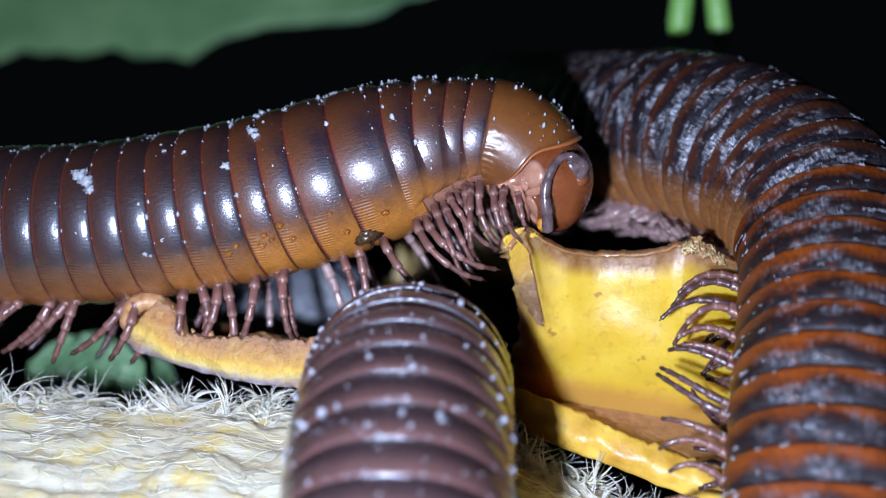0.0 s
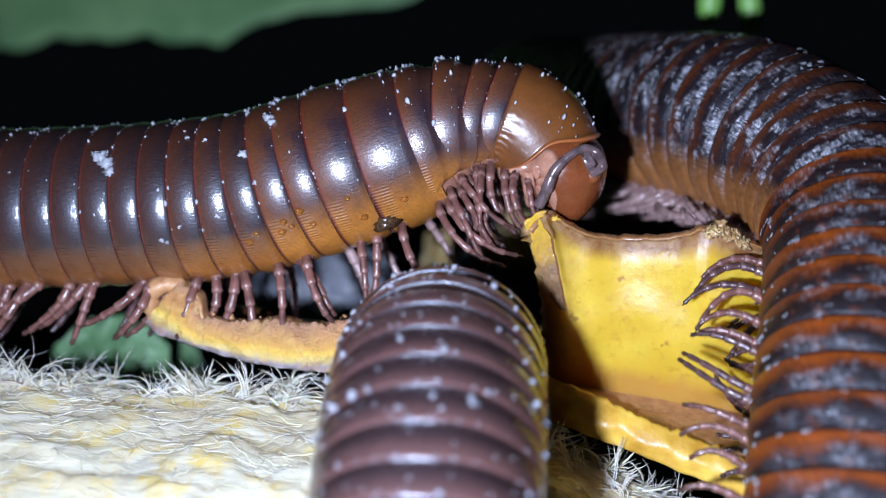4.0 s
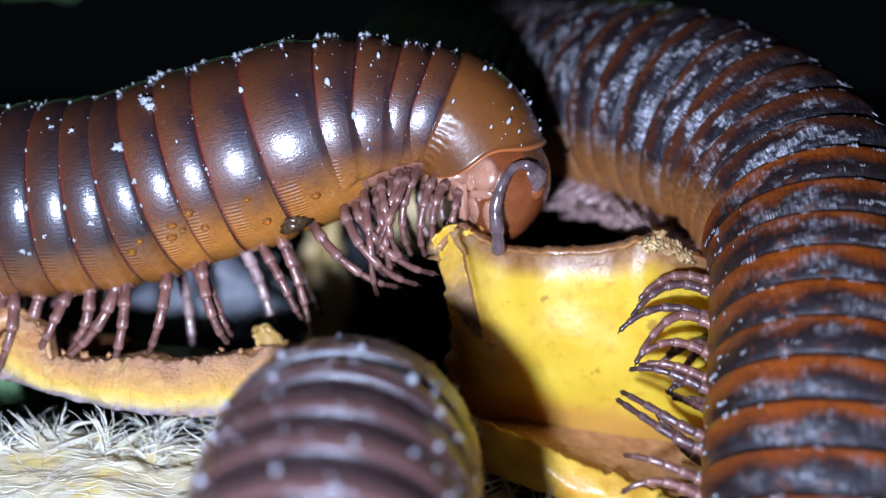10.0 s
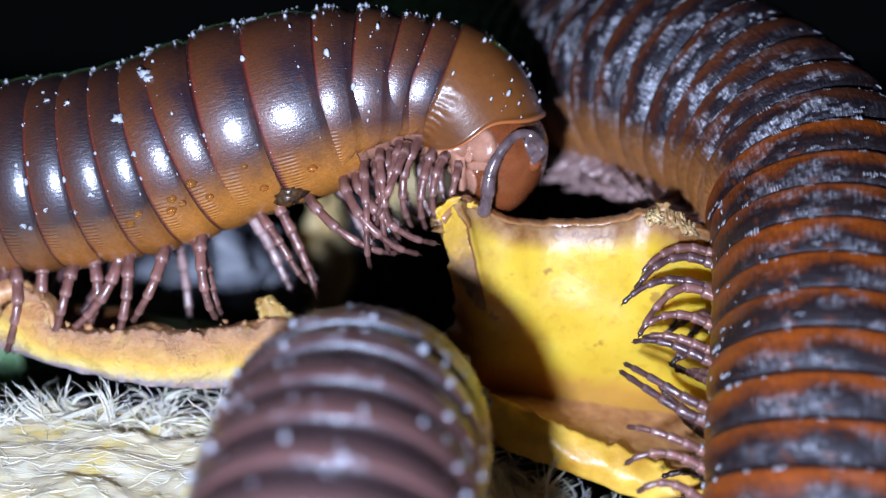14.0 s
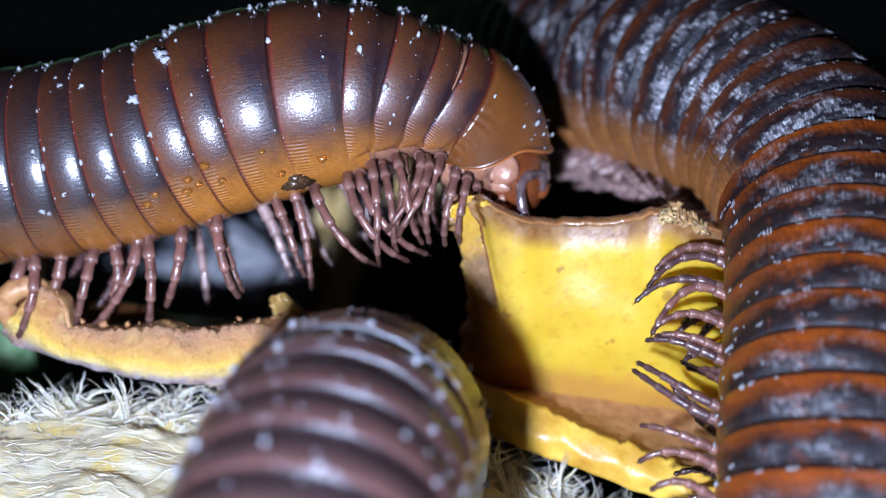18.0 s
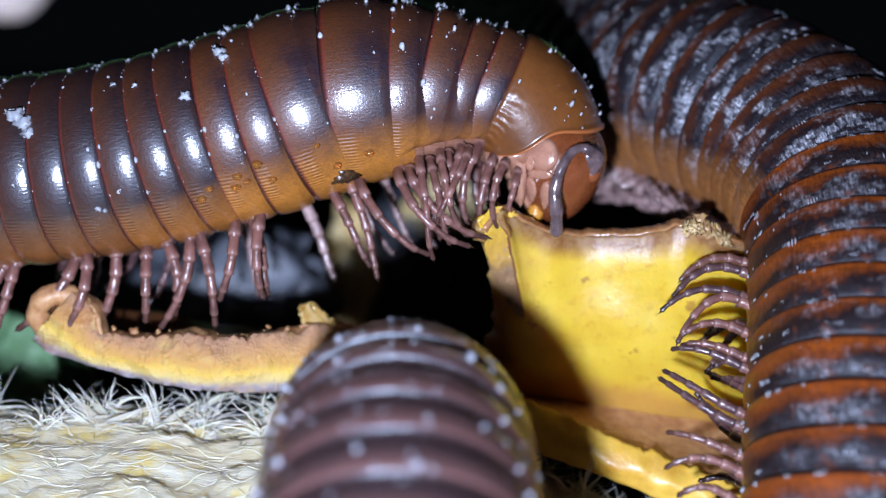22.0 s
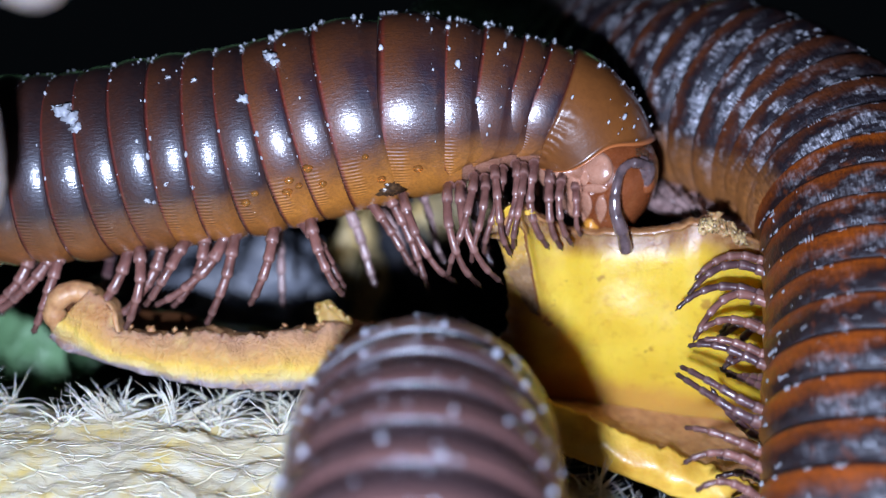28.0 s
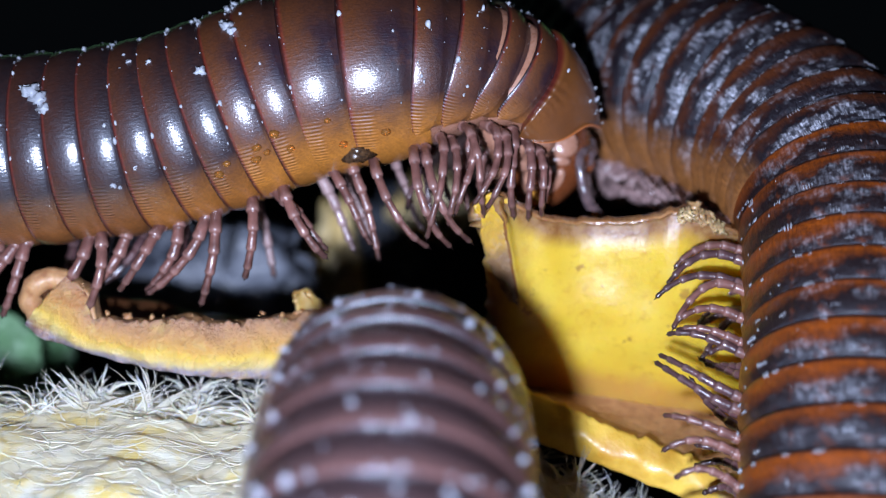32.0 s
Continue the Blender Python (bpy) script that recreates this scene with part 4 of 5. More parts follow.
def build_peel():
    base = Vector((6, 81, 4))
    ob = thing("fruit_peel", base, "curved piece of bright yellow fruit peel with a browned, gnawed rim", "fruit peel")
    rim = Curve([(-1.1, 77.2, 22.4), (-0.3, 77.3, 23.2), (0.5, 77.6, 23.2), (1.4, 77.9, 22.6), (2.8, 78.4, 22.0), (4.8, 79, 21.75), (8.3, 78.2, 22.0), (9.7, 77.4, 22.5), (10.8, 77.3, 22.6), (13.5, 78.5, 21.4), (19, 81, 20)])
    foot = Curve([(-1.2, 82, 11.9), (2.5, 82, 11.4), (6, 82, 10.8), (10, 82.2, 10.1), (14.7, 82.5, 9.3), (19, 83.5, 8.6)])

    def fn(u, v):
        a, _ = rim.at(u * rim.s[-1])
        b, _ = foot.at(u * foot.s[-1])
        p = a.lerp(b, v)
        notch = (1 - v) ** 8
        p = p + Vector((0, -1.1 * math.sin(math.pi * v) + 0.5 * math.sin(math.pi * u) * (1 - v), wob(p.x, 0, 0, 1.9, 0.13) * notch + wob(p.x, 3, 0, 5.0, 0.05) * notch))
        p.y += wob(p.x, p.z, 0, 0.35, 0.35) + 2.4 * max(0.0, (0.13 - u) / 0.13) ** 2 * min(1.0, v * 2)
        p.y -= 0.42 * math.exp(-((u - 0.065 - 0.13 * v) / 0.012) ** 2) * max(0.0, 1 - v / 0.55)
        p.x += (1 - u) ** 14 * (wob(p.z, 3, 0, 0.9, 0.5) + wob(p.z, 8, 0, 3.1, 0.25) + 0.7 * math.sin(math.pi * v))
        return tuple(p - base)
    v, f, uv = sheet(fn, 130, 50, 0.9)
    shape("skin", v, f, PEEL, ob, uvs=uv)
    # bevelled, gnawed rim
    def lip(u, v):
        q = rim.at(u * rim.s[-1])[0]
        k = wob(q.x, 0, 0, 1.9, 0.13) + wob(q.x, 3, 0, 5.0, 0.05)
        return tuple(q - base + Vector((0, 0.5 * math.sin(math.pi * u) + wob(q.x, q.z, 0, 0.35, 0.35) - 0.05 + 1.05 * v, k + 0.02 + 0.22 * math.sin(math.pi * v * 0.8) + wob(q.x, 4 + v, 0, 2.4, 0.16) * v)))
    v, f, uv = sheet(lip, 110, 6, 0.4)
    shape("rim", v, f, PEEL_RIM, ob, "browned gnawed rim", uvs=uv)
    def flap(s, v):
        reach = 0.52 * v
        taper = 0.75 * v ** 2.2
        k = taper + (1.03 - taper) * s
        p = Vector(fn(min(1.0, k * (0.060 + 0.10 * reach)), reach))
        lift = 0.05 + 0.09 * math.sin(math.pi * min(1.0, 0.35 + 0.65 * s)) + 0.05 * wob(p.x, p.z, 0, 2.2) + 0.05 * wob(p.x, p.z, 7, 6.0)
        return p.x + 0.12 - 0.2 * (1 - s) * (1 - v) + wob(p.z, 2, 0, 2.5, 0.10), p.y - lift, p.z + 0.35 * (1 - v) ** 6 + wob(p.x, 5, 0, 3.0, 0.14) * (1 - v)
    v, f, uv = sheet(flap, 16, 50, 0.22)
    shape("flap", v, f, FLAP, ob, "torn flap folded over the edge", uvs=uv)

    def rag(s, v):
        q = rim.at((0.55 + 0.14 * s) * rim.s[-1])[0] - base
        h = 0.62 * math.sin(math.pi * s) ** 0.6 * (0.4 + 0.6 * s) + wob(s * 9, 7, 0, 1.4, 0.30) + wob(s * 9, 2, 0, 4.2, 0.16)
        low = 0.30 + 0.22 * wob(s * 9, 5, 0, 1.3) + 0.12 * wob(s * 9, 1, 0, 4.5)
        return q.x, q.y - 0.14 + 0.5 * (1 - v) ** 2 + 0.22 * wob(s * 12, v * 3, 3, 1.3), q.z - low + (low + max(0.0, h)) * (1 - v)
    v, f, uv = sheet(rag, 70, 14, 0.3)
    shape("ragged_skin", v, f, RAGGED, ob, "pale ragged skin on the rim", uvs=uv)
    for x, y, z, size in ((11.0, 77.9, 22.9, (0.4, 0.25, 0.3)), (-0.2, 77.7, 23.2, (0.4, 0.3, 0.22)), (0.6, 77.9, 23.1, (0.3, 0.25, 0.16))):
        v, f = blob((x - base.x, y - base.y, z - base.z), size, 12, 1.2, x)
        shape("shred", v, f, RAGGED if x > 5 else STRIP, ob, "torn shred on the rim")
    return ob


build_peel()


def build_lower_strip():
    base = Vector((7, 78, 6))
    ob = thing("fruit_peel", base, "narrow amber strip of peel lying below the larger piece", "fruit peel")
    top = Curve([(-1.0, 80.5, 12.9), (1.1, 79, 12.4), (3.7, 78, 11.7), (6.8, 77, 10.5), (13.7, 76, 8.1), (19, 75, 6)])
    low = Curve([(0.2, 79.6, 9.9), (2.4, 77.8, 9.4), (6.7, 76.6, 8.1), (12.8, 75.6, 5.9), (18, 74.5, 3.5)])

    def fn(u, v):
        p = top.at(u * top.s[-1])[0].lerp(low.at(u * low.s[-1])[0], v)
        return tuple(p - base + Vector((0, -0.5 * math.sin(math.pi * v) + wob(p.x, p.z, 0, 1.0, 0.16), wob(p.x, v, 0, 1.1, 0.16) + (1 - v) ** 4 * (wob(p.x, 2, 0, 2.4, 0.2) + wob(p.x, 6, 0, 6.0, 0.12)))))
    v, f, uv = sheet(fn, 90, 14, 0.9)
    shape("skin", v, f, STRIP, ob, uvs=uv)

    def shelf(u, v):
        p = top.at(u * top.s[-1])[0].lerp(Vector((-1 + 20 * u, 82.6, 12.5 - 2.6 * u)), v)
        return tuple(p - base + Vector((0, 0, -0.25 - 0.3 * math.sin(math.pi * v) + wob(p.x, p.y, 0, 0.8, 0.2))))
    v, f, uv = sheet(shelf, 40, 8, 0.5)
    shape("shelf", v, f, SHELL_RIM, ob, "browned flat inner side", uvs=uv)
    return ob


build_lower_strip()


# ---- the hollow shell of peel that the legs stand on ----
def build_shell():
    base = Vector((-16, 79, 12))
    ob = thing("fruit_peel", base, "hollow boat-shaped shell of browned yellow peel with a curled end", "fruit peel")
    rim = Curve([(-24.1, 78.2, 18.5), (-22.9, 77.8, 17.8), (-22.3, 77.6, 16.3), (-19.6, 77.6, 16.0), (-17.2, 77.7, 16.3), (-15.2, 77.8, 15.9), (-12.0, 78.6, 16.2), (-9.4, 79.6, 16.3), (-7.2, 81.5, 14.9)])
    low = Curve([(-26.6, 78.8, 15.6), (-25.6, 78.4, 14.9), (-23.0, 78, 14.2), (-19.6, 77.6, 13.4), (-15.8, 77.6, 12.9), (-12.4, 78.4, 12.7), (-9.4, 79, 12.7), (-7.4, 80.5, 12.8)])

    def fn(u, v):
        p = rim.at(u * rim.s[-1])[0].lerp(low.at(u * low.s[-1])[0], v)
        n = (1 - v) ** 6
        return tuple(p - base + Vector((0, -0.7 * math.sin(math.pi * v) + wob(p.x, p.z, 0, 0.9, 0.3) + wob(p.x, p.z, 3, 2.6, 0.14), n * (wob(p.x, 0, 0, 0.9, 0.35) + wob(p.x, 7, 0, 3.5, 0.22)))))
    v, f, uv = sheet(fn, 130, 18, 1.0)
    shape("skin", v, f, SHELL, ob, uvs=uv)
    def lip(u, v):
        q = rim.at(u * rim.s[-1])[0]
        ragged = wob(q.x, 0, 0, 0.9, 0.35) + wob(q.x, 7, 0, 3.5, 0.22)
        return tuple(q - base + Vector((0, 0.06 + 1.4 * v + wob(q.x, q.z, 0, 0.9, 0.3) + wob(q.x, q.z, 3, 2.6, 0.14), ragged * (1 - v) - 0.40 + 0.10 * math.sin(math.pi * v) + wob(q.x, v * 3, 5, 2.5, 0.25) * v)))
    v, f, uv = sheet(lip, 120, 6, 0.3)
    shape("rim", v, f, SHELL_RIM, ob, "browned gnawed rim", uvs=uv)
    g = random.Random(5)
    lumps = []
    for _ in range(22):
        q = rim.at(g.uniform(0.05, 0.98) * rim.s[-1])[0]
        s = 0.04 + 0.15 * g.random() ** 3
        lumps.append(blob((q.x - base.x, q.y - base.y + g.uniform(0.1, 1.2), q.z - base.z + 0.1 + wob(q.x, 0, 0, 0.9, 0.4)), (s * g.uniform(0.8, 1.6), s, s * g.uniform(0.7, 1.3)), 8, 0.9, g.random() * 40))
    v, f = join(*lumps)
    tagged(shape("crumb", v, f, SHELL_RIM, ob, "gnawed crumbs on the rim"), kind="stuff")

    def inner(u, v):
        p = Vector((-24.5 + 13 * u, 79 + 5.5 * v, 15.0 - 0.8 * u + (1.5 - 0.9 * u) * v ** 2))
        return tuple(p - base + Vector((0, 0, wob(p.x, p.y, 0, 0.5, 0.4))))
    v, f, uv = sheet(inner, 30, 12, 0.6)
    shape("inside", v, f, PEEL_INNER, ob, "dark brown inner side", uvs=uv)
    # curled end with a hole
    pts, rad = [], []
    for i in range(28):
        a = math.radians(-60 + 300 * i / 27)
        pts.append((-25.0 + 1.2 * math.cos(a) - base.x, 78.6 + 0.25 * math.sin(2 * a) - base.y, 17.0 + 1.25 * math.sin(a) - base.z))
        rad.append(0.62 + wob(i * 0.5, 1, 0, 1.0, 0.22) + wob(i * 1.7, 4, 0, 1.0, 0.12))
    v, f = tube(pts, rad, 10)
    shape("curl", v, f, SHELL_RIM, ob, "curled browned end")
    # solid dark lump behind the hole, in place of the shade inside the curl
    v, f = blob((-25.0 - base.x, 79.4 - base.y, 17.0 - base.z), (0.9, 0.4, 0.9), 12, 0.2)
    shape("hollow", v, f, PEEL_INNER, ob, "dark lump standing in for shade in the curl's hole")
    def shred(u, v):
        wide = 0.85 * (1 - 0.72 * v ** 1.3) + 0.14 * wob(v * 5, 2, 0)
        return -10.3 - base.x + wide * (2 * u - 1) - 0.7 * v, 79.7 - base.y + 0.25 * math.sin(3 * u) - 0.2 * v, 16.2 - base.z + 1.35 * v * (1 - 0.25 * (2 * u - 1) ** 2) + 0.12 * wob(u * 5, v * 4, 3)
    v, f, uv = sheet(shred, 14, 12, 0.35)
    shape("shred", v, f, SHRED, ob, "olive brown shred standing on the rim", uvs=uv)
    return ob


build_shell()


# ---- the fibrous husk ----
def build_husk():
    base = Vector((-16, 74, 0))
    ob = thing("fruit_husk", base, "pale fibrous fruit stone husk with ragged hairs along its edge", "husk")

    def top(x, y):
        crest = 11.1 - 0.03 * (x + 22) - 0.12 * max(0, x + 11) - 0.30 * max(0, x + 2)
        z = crest - 0.028 * (79 - y) ** 2 * 0.9
        bent = y + 1.2 * wob(x, y, 9, 0.15)
        return z + wob(x, y, 0, 0.22, 0.6) + wob(x * 0.35, bent, 2, 0.7, 0.50) + wob(x * 0.45, bent, 4, 1.7, 0.20) + wob(x * 0.6, bent, 6, 4.0, 0.05) + wob(x, y, 8, 1.1, 0.16) + wob(x, y, 9, 2.6, 0.07)

    def fn(u, v):
        x = -52 + 66 * u
        if v < 0.8:
            y = 58 + 21.5 * v / 0.8
            z = top(x, y)
        else:
            k = (v - 0.8) / 0.2
            y = 79.5 + 0.8 * math.sin(k * math.pi)
            z = top(x, 79.5) * (1 - k) - 1.5 * k
        return tuple(Vector((x, y, z)) - base)
    v, f, uv = sheet(fn, 330, 150, 0.5)
    shape("body", v, f, HUSK, ob, uvs=uv)

    def front(u, v):
        x = -52 + 66 * u
        return tuple(Vector((x, 58 - 0.6 * math.sin(v * math.pi), top(x, 58) * (1 - v) - 1.5 * v)) - base)
    v, f, uv = sheet(front, 80, 12, 0.5)
    shape("front", v, f, HUSK, ob, uvs=uv)
    g = random.Random(11)
    lumps = []
    tufts = [(g.uniform(-46, 0) if k % 5 else g.uniform(0, 11), g.uniform(76, 80), g.gauss(0.35, 0.6), g.uniform(0.25, 1.1), g.uniform(0.6, 1.5)) for k in range(64)]
    wisps = [(g.uniform(-44, 11), g.uniform(61, 78), g.choice((-0.7, 1.0)), g.uniform(-0.05, 0.14), g.uniform(0.7, 1.6)) for k in range(300)]
    for i in range(4700):
        edge = g.random() < 0.38
        if edge:
            tx, ty, slant, rise, size = tufts[g.randrange(len(tufts))]
            x, y = tx + g.gauss(0, 0.25), min(80.0, ty + g.gauss(0, 0.25))
            ln = g.uniform(1.0, 3.0) * size * (1.0 if x < 0 else 0.65)
            d = Vector((slant + g.gauss(0, 0.32), g.uniform(-0.4, 0.2), rise + g.gauss(0, 0.16)))
        else:
            tx, ty, slant, rise, size = wisps[g.randrange(len(wisps))]
            x, y = tx + g.gauss(0, 0.7), min(79.0, ty + g.gauss(0, 0.5))
            ln = g.uniform(0.5, 2.2) * size
            d = Vector((slant + g.gauss(0, 0.6), g.gauss(-0.1, 0.7), rise + g.gauss(0, 0.10)))
        d = d.normalized()
        p = Vector((x, y, top(x, y) - 0.1)) - base
        pts = [p]
        curl = Vector((g.gauss(0, 0.42), g.gauss(0, 0.16), g.gauss(-0.18, 0.28))) if edge else Vector((g.gauss(0, 0.2), g.gauss(0, 0.2), -0.04))
        for k in range(5):
            d = (d + curl + Vector((g.gauss(0, 0.16), g.gauss(0, 0.12), g.gauss(0, 0.10)))).normalized()
            pts.append(pts[-1] + d * ln / 5)
        w = g.uniform(0.018, 0.046) * (1.0 if edge else 0.6) * (2.4 if edge and g.random() < 0.25 else 1.0)
        lumps.append(tube(pts, [w * 1.6, w * 1.1, w, w * 0.8, w * 0.6, w * 0.2], 4))
    v, f = join(*lumps)
    tagged(shape("hair", v, f, FIBRE, ob, "pale ragged hairs"), kind="stuff")
    # long wet fibres that lie matted along the husk
    lumps = []
    for i in range(1500):
        x, y = g.uniform(-46, 10), 60 + 19 * g.random() ** 0.7
        way, ln, lift = g.gauss(0.0, 0.35), g.uniform(1.2, 4.5), g.uniform(-0.03, 0.02)
        pts = []
        for k in range(6):
            px, py = x + ln * k / 5 * math.cos(way), min(79.3, y + ln * k / 5 * math.sin(way) * 0.6)
            way += g.gauss(0, 0.16)
            pts.append(Vector((px, py, top(px, py) + lift + (0.25 * g.random() if k in (0, 5) else 0.0))) - base)
        w = g.choice((0.014, 0.022, 0.035, 0.06))
        lumps.append(tube(pts, [w * 0.4, w * 0.9, w, w, w * 0.8, w * 0.3], 5))
    v, f = join(*lumps)
    tagged(shape("matted_fibre", v, f, MATTED, ob, "wet matted fibres"), kind="stuff")
    for x, y, dx, dz, count in ((-19.6, 77.2, 0.6, 3.2, 7), (4.6, 76.0, 1.6, 4.0, 6), (5.0, 75.5, 0.4, 2.6, 6), (9.6, 74.6, 0.3, 3.8, 6), (1.8, 76, -0.9, 3.0, 6), (3.2, 76, -0.6, 2.4, 6), (-22.7, 77.2, -1.7, 2.2, 10), (-22.5, 77.2, -0.4, 2.5, 8), (-22.4, 77.2, 1.5, 1.1, 6), (-18.4, 77.2, 1.8, 2.0, 5), (-16.4, 77.0, 2.3, 0.9, 9), (-28.0, 77.4, 1.6, 1.4, 9), (-30.0, 77.0, 1.2, 1.8, 9), (-25.6, 77.0, 1.5, 1.0, 7), (-33.5, 77.0, -0.6, 1.8, 9), (-36.5, 77.0, 0.8, 2.0, 9)):
        lumps = []
        for k in range(max(2, count // 3)):
            # each tuft is a few sheaves of strands that cling together and part at the tip
            p = Vector((x, y, top(x, y))) - base + Vector((g.gauss(0, 0.35), g.gauss(0, 0.2), -0.25))
            d = Vector((dx + g.gauss(0, 0.5), g.gauss(-0.1, 0.25), dz * g.uniform(0.55, 1.1)))
            stem = [p]
            for q in range(6):
                d = d + Vector((g.gauss(0, 0.6), g.gauss(0, 0.22), g.gauss(-0.12, 0.4)))
                stem.append(stem[-1] + d / 6)
            for q in range(8):
                o, part_at = Vector((g.gauss(0, 0.12), g.gauss(0, 0.07), g.gauss(0, 0.05))), Vector((g.gauss(0, 0.3), g.gauss(0, 0.2), g.gauss(0, 0.25)))
                end = g.randint(4, 6)
                pts = [a + o + part_at * (n / 6) ** 3 for n, a in enumerate(stem[:end + 1])]
                w = g.uniform(0.018, 0.05) * (1.0 if x < 0 else 0.7)
                lumps.append(tube(pts, [w * 1.5, w * 1.2, w * 1.1, w, w * 0.9, w * 0.7, w * 0.35][:end] + [w * 0.3], 5))
        v, f = join(*lumps)
        tagged(shape("fibre_tuft", v, f, FIBRE, ob, "ragged tuft of pale fibres"), kind="stuff")
    return ob


build_husk()


# ---- things in the dark behind ----
def build_backdrop():
    leaf = thing("leaf", (-49, 152, 45.8), "broad dull green leaf far behind, out of focus", "leaf")

    def blade(u, v):
        x = -50 + 90 * u
        w = math.sin(math.pi * min(1, max(0, u * 0.96 + 0.02))) ** 0.5
        return x, 6 * (v - 0.5) + 2 * math.sin(u * 5), ((7.5 + 2.0 * math.sin(u * 3)) * w + 0.7 * math.sin(u * 23) + 0.5 * math.sin(u * 41) + 1.6 * wob(u * 22, 3, 0)) * (v * 2 - 1) + 2.5 - 2 * (1 - u)
    v, f, uv = sheet(blade, 40, 10, 0.4)
    shape("blade", v, f, LEAF, leaf, uvs=uv)
    v, f = tube([(-50, -3, 0.5), (-20, -3.4, 2.2), (10, -3.4, 3.4), (27, -3, 3.0)], [0.8, 0.7, 0.5, 0.2], 6)
    shape("midrib", v, f, LEAF, leaf)
    sprout = thing("seedling", (15, 108, 37), "fresh green seedling stems hanging in the dark", "plant")
    for a, b, r in (((-2.6, 0, 8), (-3.3, 0, 0.2), 1.0), ((-0.7, 0, 8), (0.4, 0, -0.4), 0.95)):
        a, b = Vector(a), Vector(b)
        v, f = tube([a, a.lerp(b, 0.4), a.lerp(b, 0.8), a.lerp(b, 0.95), b], [r * 0.8, r, r * 1.05, r * 0.8, r * 0.2], 10)
        shape("stem", v, f, SPROUT, sprout)
    for at, size, mat, name, label, cat in (
        ((-11.8, 116, 12.8), (2.3, 3, 5.4), FLESH, "fruit_scrap", "pale yellow scrap of fruit behind the legs", "fruit"),
        ((-3.5, 118, 18.5), (3.4, 3, 2.7), FLESH, "fruit_scrap", "yellow scrap of fruit behind the head", "fruit"),
        ((-7.5, 122, 13.0), (3.6, 3, 5.5), STONE, "clod", "grey clod of earth", "clod"),
        ((-19.5, 100, 14.6), (7.5, 3.5, 4.6), STONE, "clod", "grey clod of earth behind the legs", "clod"),
    ):
        ob = thing(name, at, label, cat)
        g = random.Random(int(abs(at[0]) * 10))
        for k in range(4):
            d = Vector((g.uniform(-0.55, 0.55) * size[0], g.uniform(-0.3, 0.3) * size[1], g.uniform(-0.6, 0.5) * size[2])) if k else Vector()
            q = 0.9 if k == 0 else g.uniform(0.4, 0.65)
            v, f = blob(d, [q * a for a in size], 28, 0.9, at[0] + 3 * k)
            shape("lump", v, f, mat, ob)


def build_crumpled_leaf(at, wide, high, seed, label):
    ob = thing("leaf", at, label, "leaf")

    def blade(u, v):
        k = math.sin(math.pi * (0.06 + 0.88 * u)) ** 0.6
        x, z = wide * (2 * u - 1), high * (2 * v - 1) * k
        return x + wob(z, seed, 0, 0.5, 0.6), 1.6 * wob(x, z, seed, 0.35, 1.0) + 0.5 * wob(x, z, seed, 1.3, 1.0) - 0.06 * x * x / wide, z + wob(x, seed, 3, 0.9, 0.6)
    v, f, uv = sheet(blade, 30, 20, 0.25)
    shape("blade", v, f, MOSS, ob, uvs=uv)
    pts = [Vector(blade(u / 12, 0.5)) + Vector((0, -0.15, 0)) for u in range(13)]
    v, f = tube(pts, [0.22 - 0.012 * k for k in range(13)], 6)
    shape("midrib", v, f, MOSS, ob)


def build_grub(label, *lumps):
    v, f = join(*(blob(c, size, 22, 0.12, 2 + 4 * k) for k, (c, size) in enumerate(lumps)))
    return tagged(shape("grub", v, f, GRUB), label, "grub")


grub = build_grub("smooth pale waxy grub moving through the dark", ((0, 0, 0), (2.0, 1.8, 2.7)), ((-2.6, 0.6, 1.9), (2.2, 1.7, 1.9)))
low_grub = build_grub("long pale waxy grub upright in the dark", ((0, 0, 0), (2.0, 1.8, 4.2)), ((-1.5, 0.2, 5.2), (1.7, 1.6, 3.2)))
build_backdrop()
build_crumpled_leaf((-35.5, 98, 9.0), 4.8, 4.2, 2.0, "pale green crumpled leaf beside the shell")
build_crumpled_leaf((-36.0, 108, 5.5), 5.2, 6.0, 7.0, "pale green crumpled leaf on the soil")

# ---- how the feeding millipede bends: time, place of a mark on its back, tilt of its neck, its line from tail to head ----
SPINES = {}


def spine(t, mark, tilt, *points):
    c = Curve([(x, 81, z) for x, z in points])
    SPINES[t] = (c, c.nearest((mark[0], 81, mark[1] - 4.6)), tilt)


spine(1, (-17.3, 28.5), -11, (-36.4, 22.8), (-28.5, 23.2), (-20.7, 24.4), (-14.9, 25.8), (-9.2, 27.7), (-4.8, 29.1), (-0.7, 29.7))
spine(3, (-17.5, 28.4), -19, (-37.2, 22.8), (-29.2, 23.2), (-21.3, 23.9), (-17.5, 24.8), (-13.6, 26.0), (-9.8, 27.2), (-6.5, 28.5), (-2.7, 29.4))
spine(6, (-17.4, 29.0), -21, (-38.2, 22.7), (-30.2, 23.0), (-22.4, 23.7), (-16.6, 25.1), (-12.8, 26.6), (-9.1, 27.9), (-5.4, 29.6), (-1.0, 29.7))
spine(8, (-16.9, 29.5), -25, (-31.6, 23.3), (-24.6, 24.0), (-19.4, 24.9), (-16.1, 25.9), (-12.7, 27.0), (-9.4, 28.2), (-6.2, 29.1), (-2.9, 29.9), (-1.2, 30.3))
spine(8.6, (-17.4, 30.6), -25, (-28.9, 24.6), (-22.3, 25.6), (-17.3, 27.0), (-14.1, 28.1), (-10.8, 29.1), (-7.6, 30.0), (-4.5, 30.7), (-1.0, 30.8))
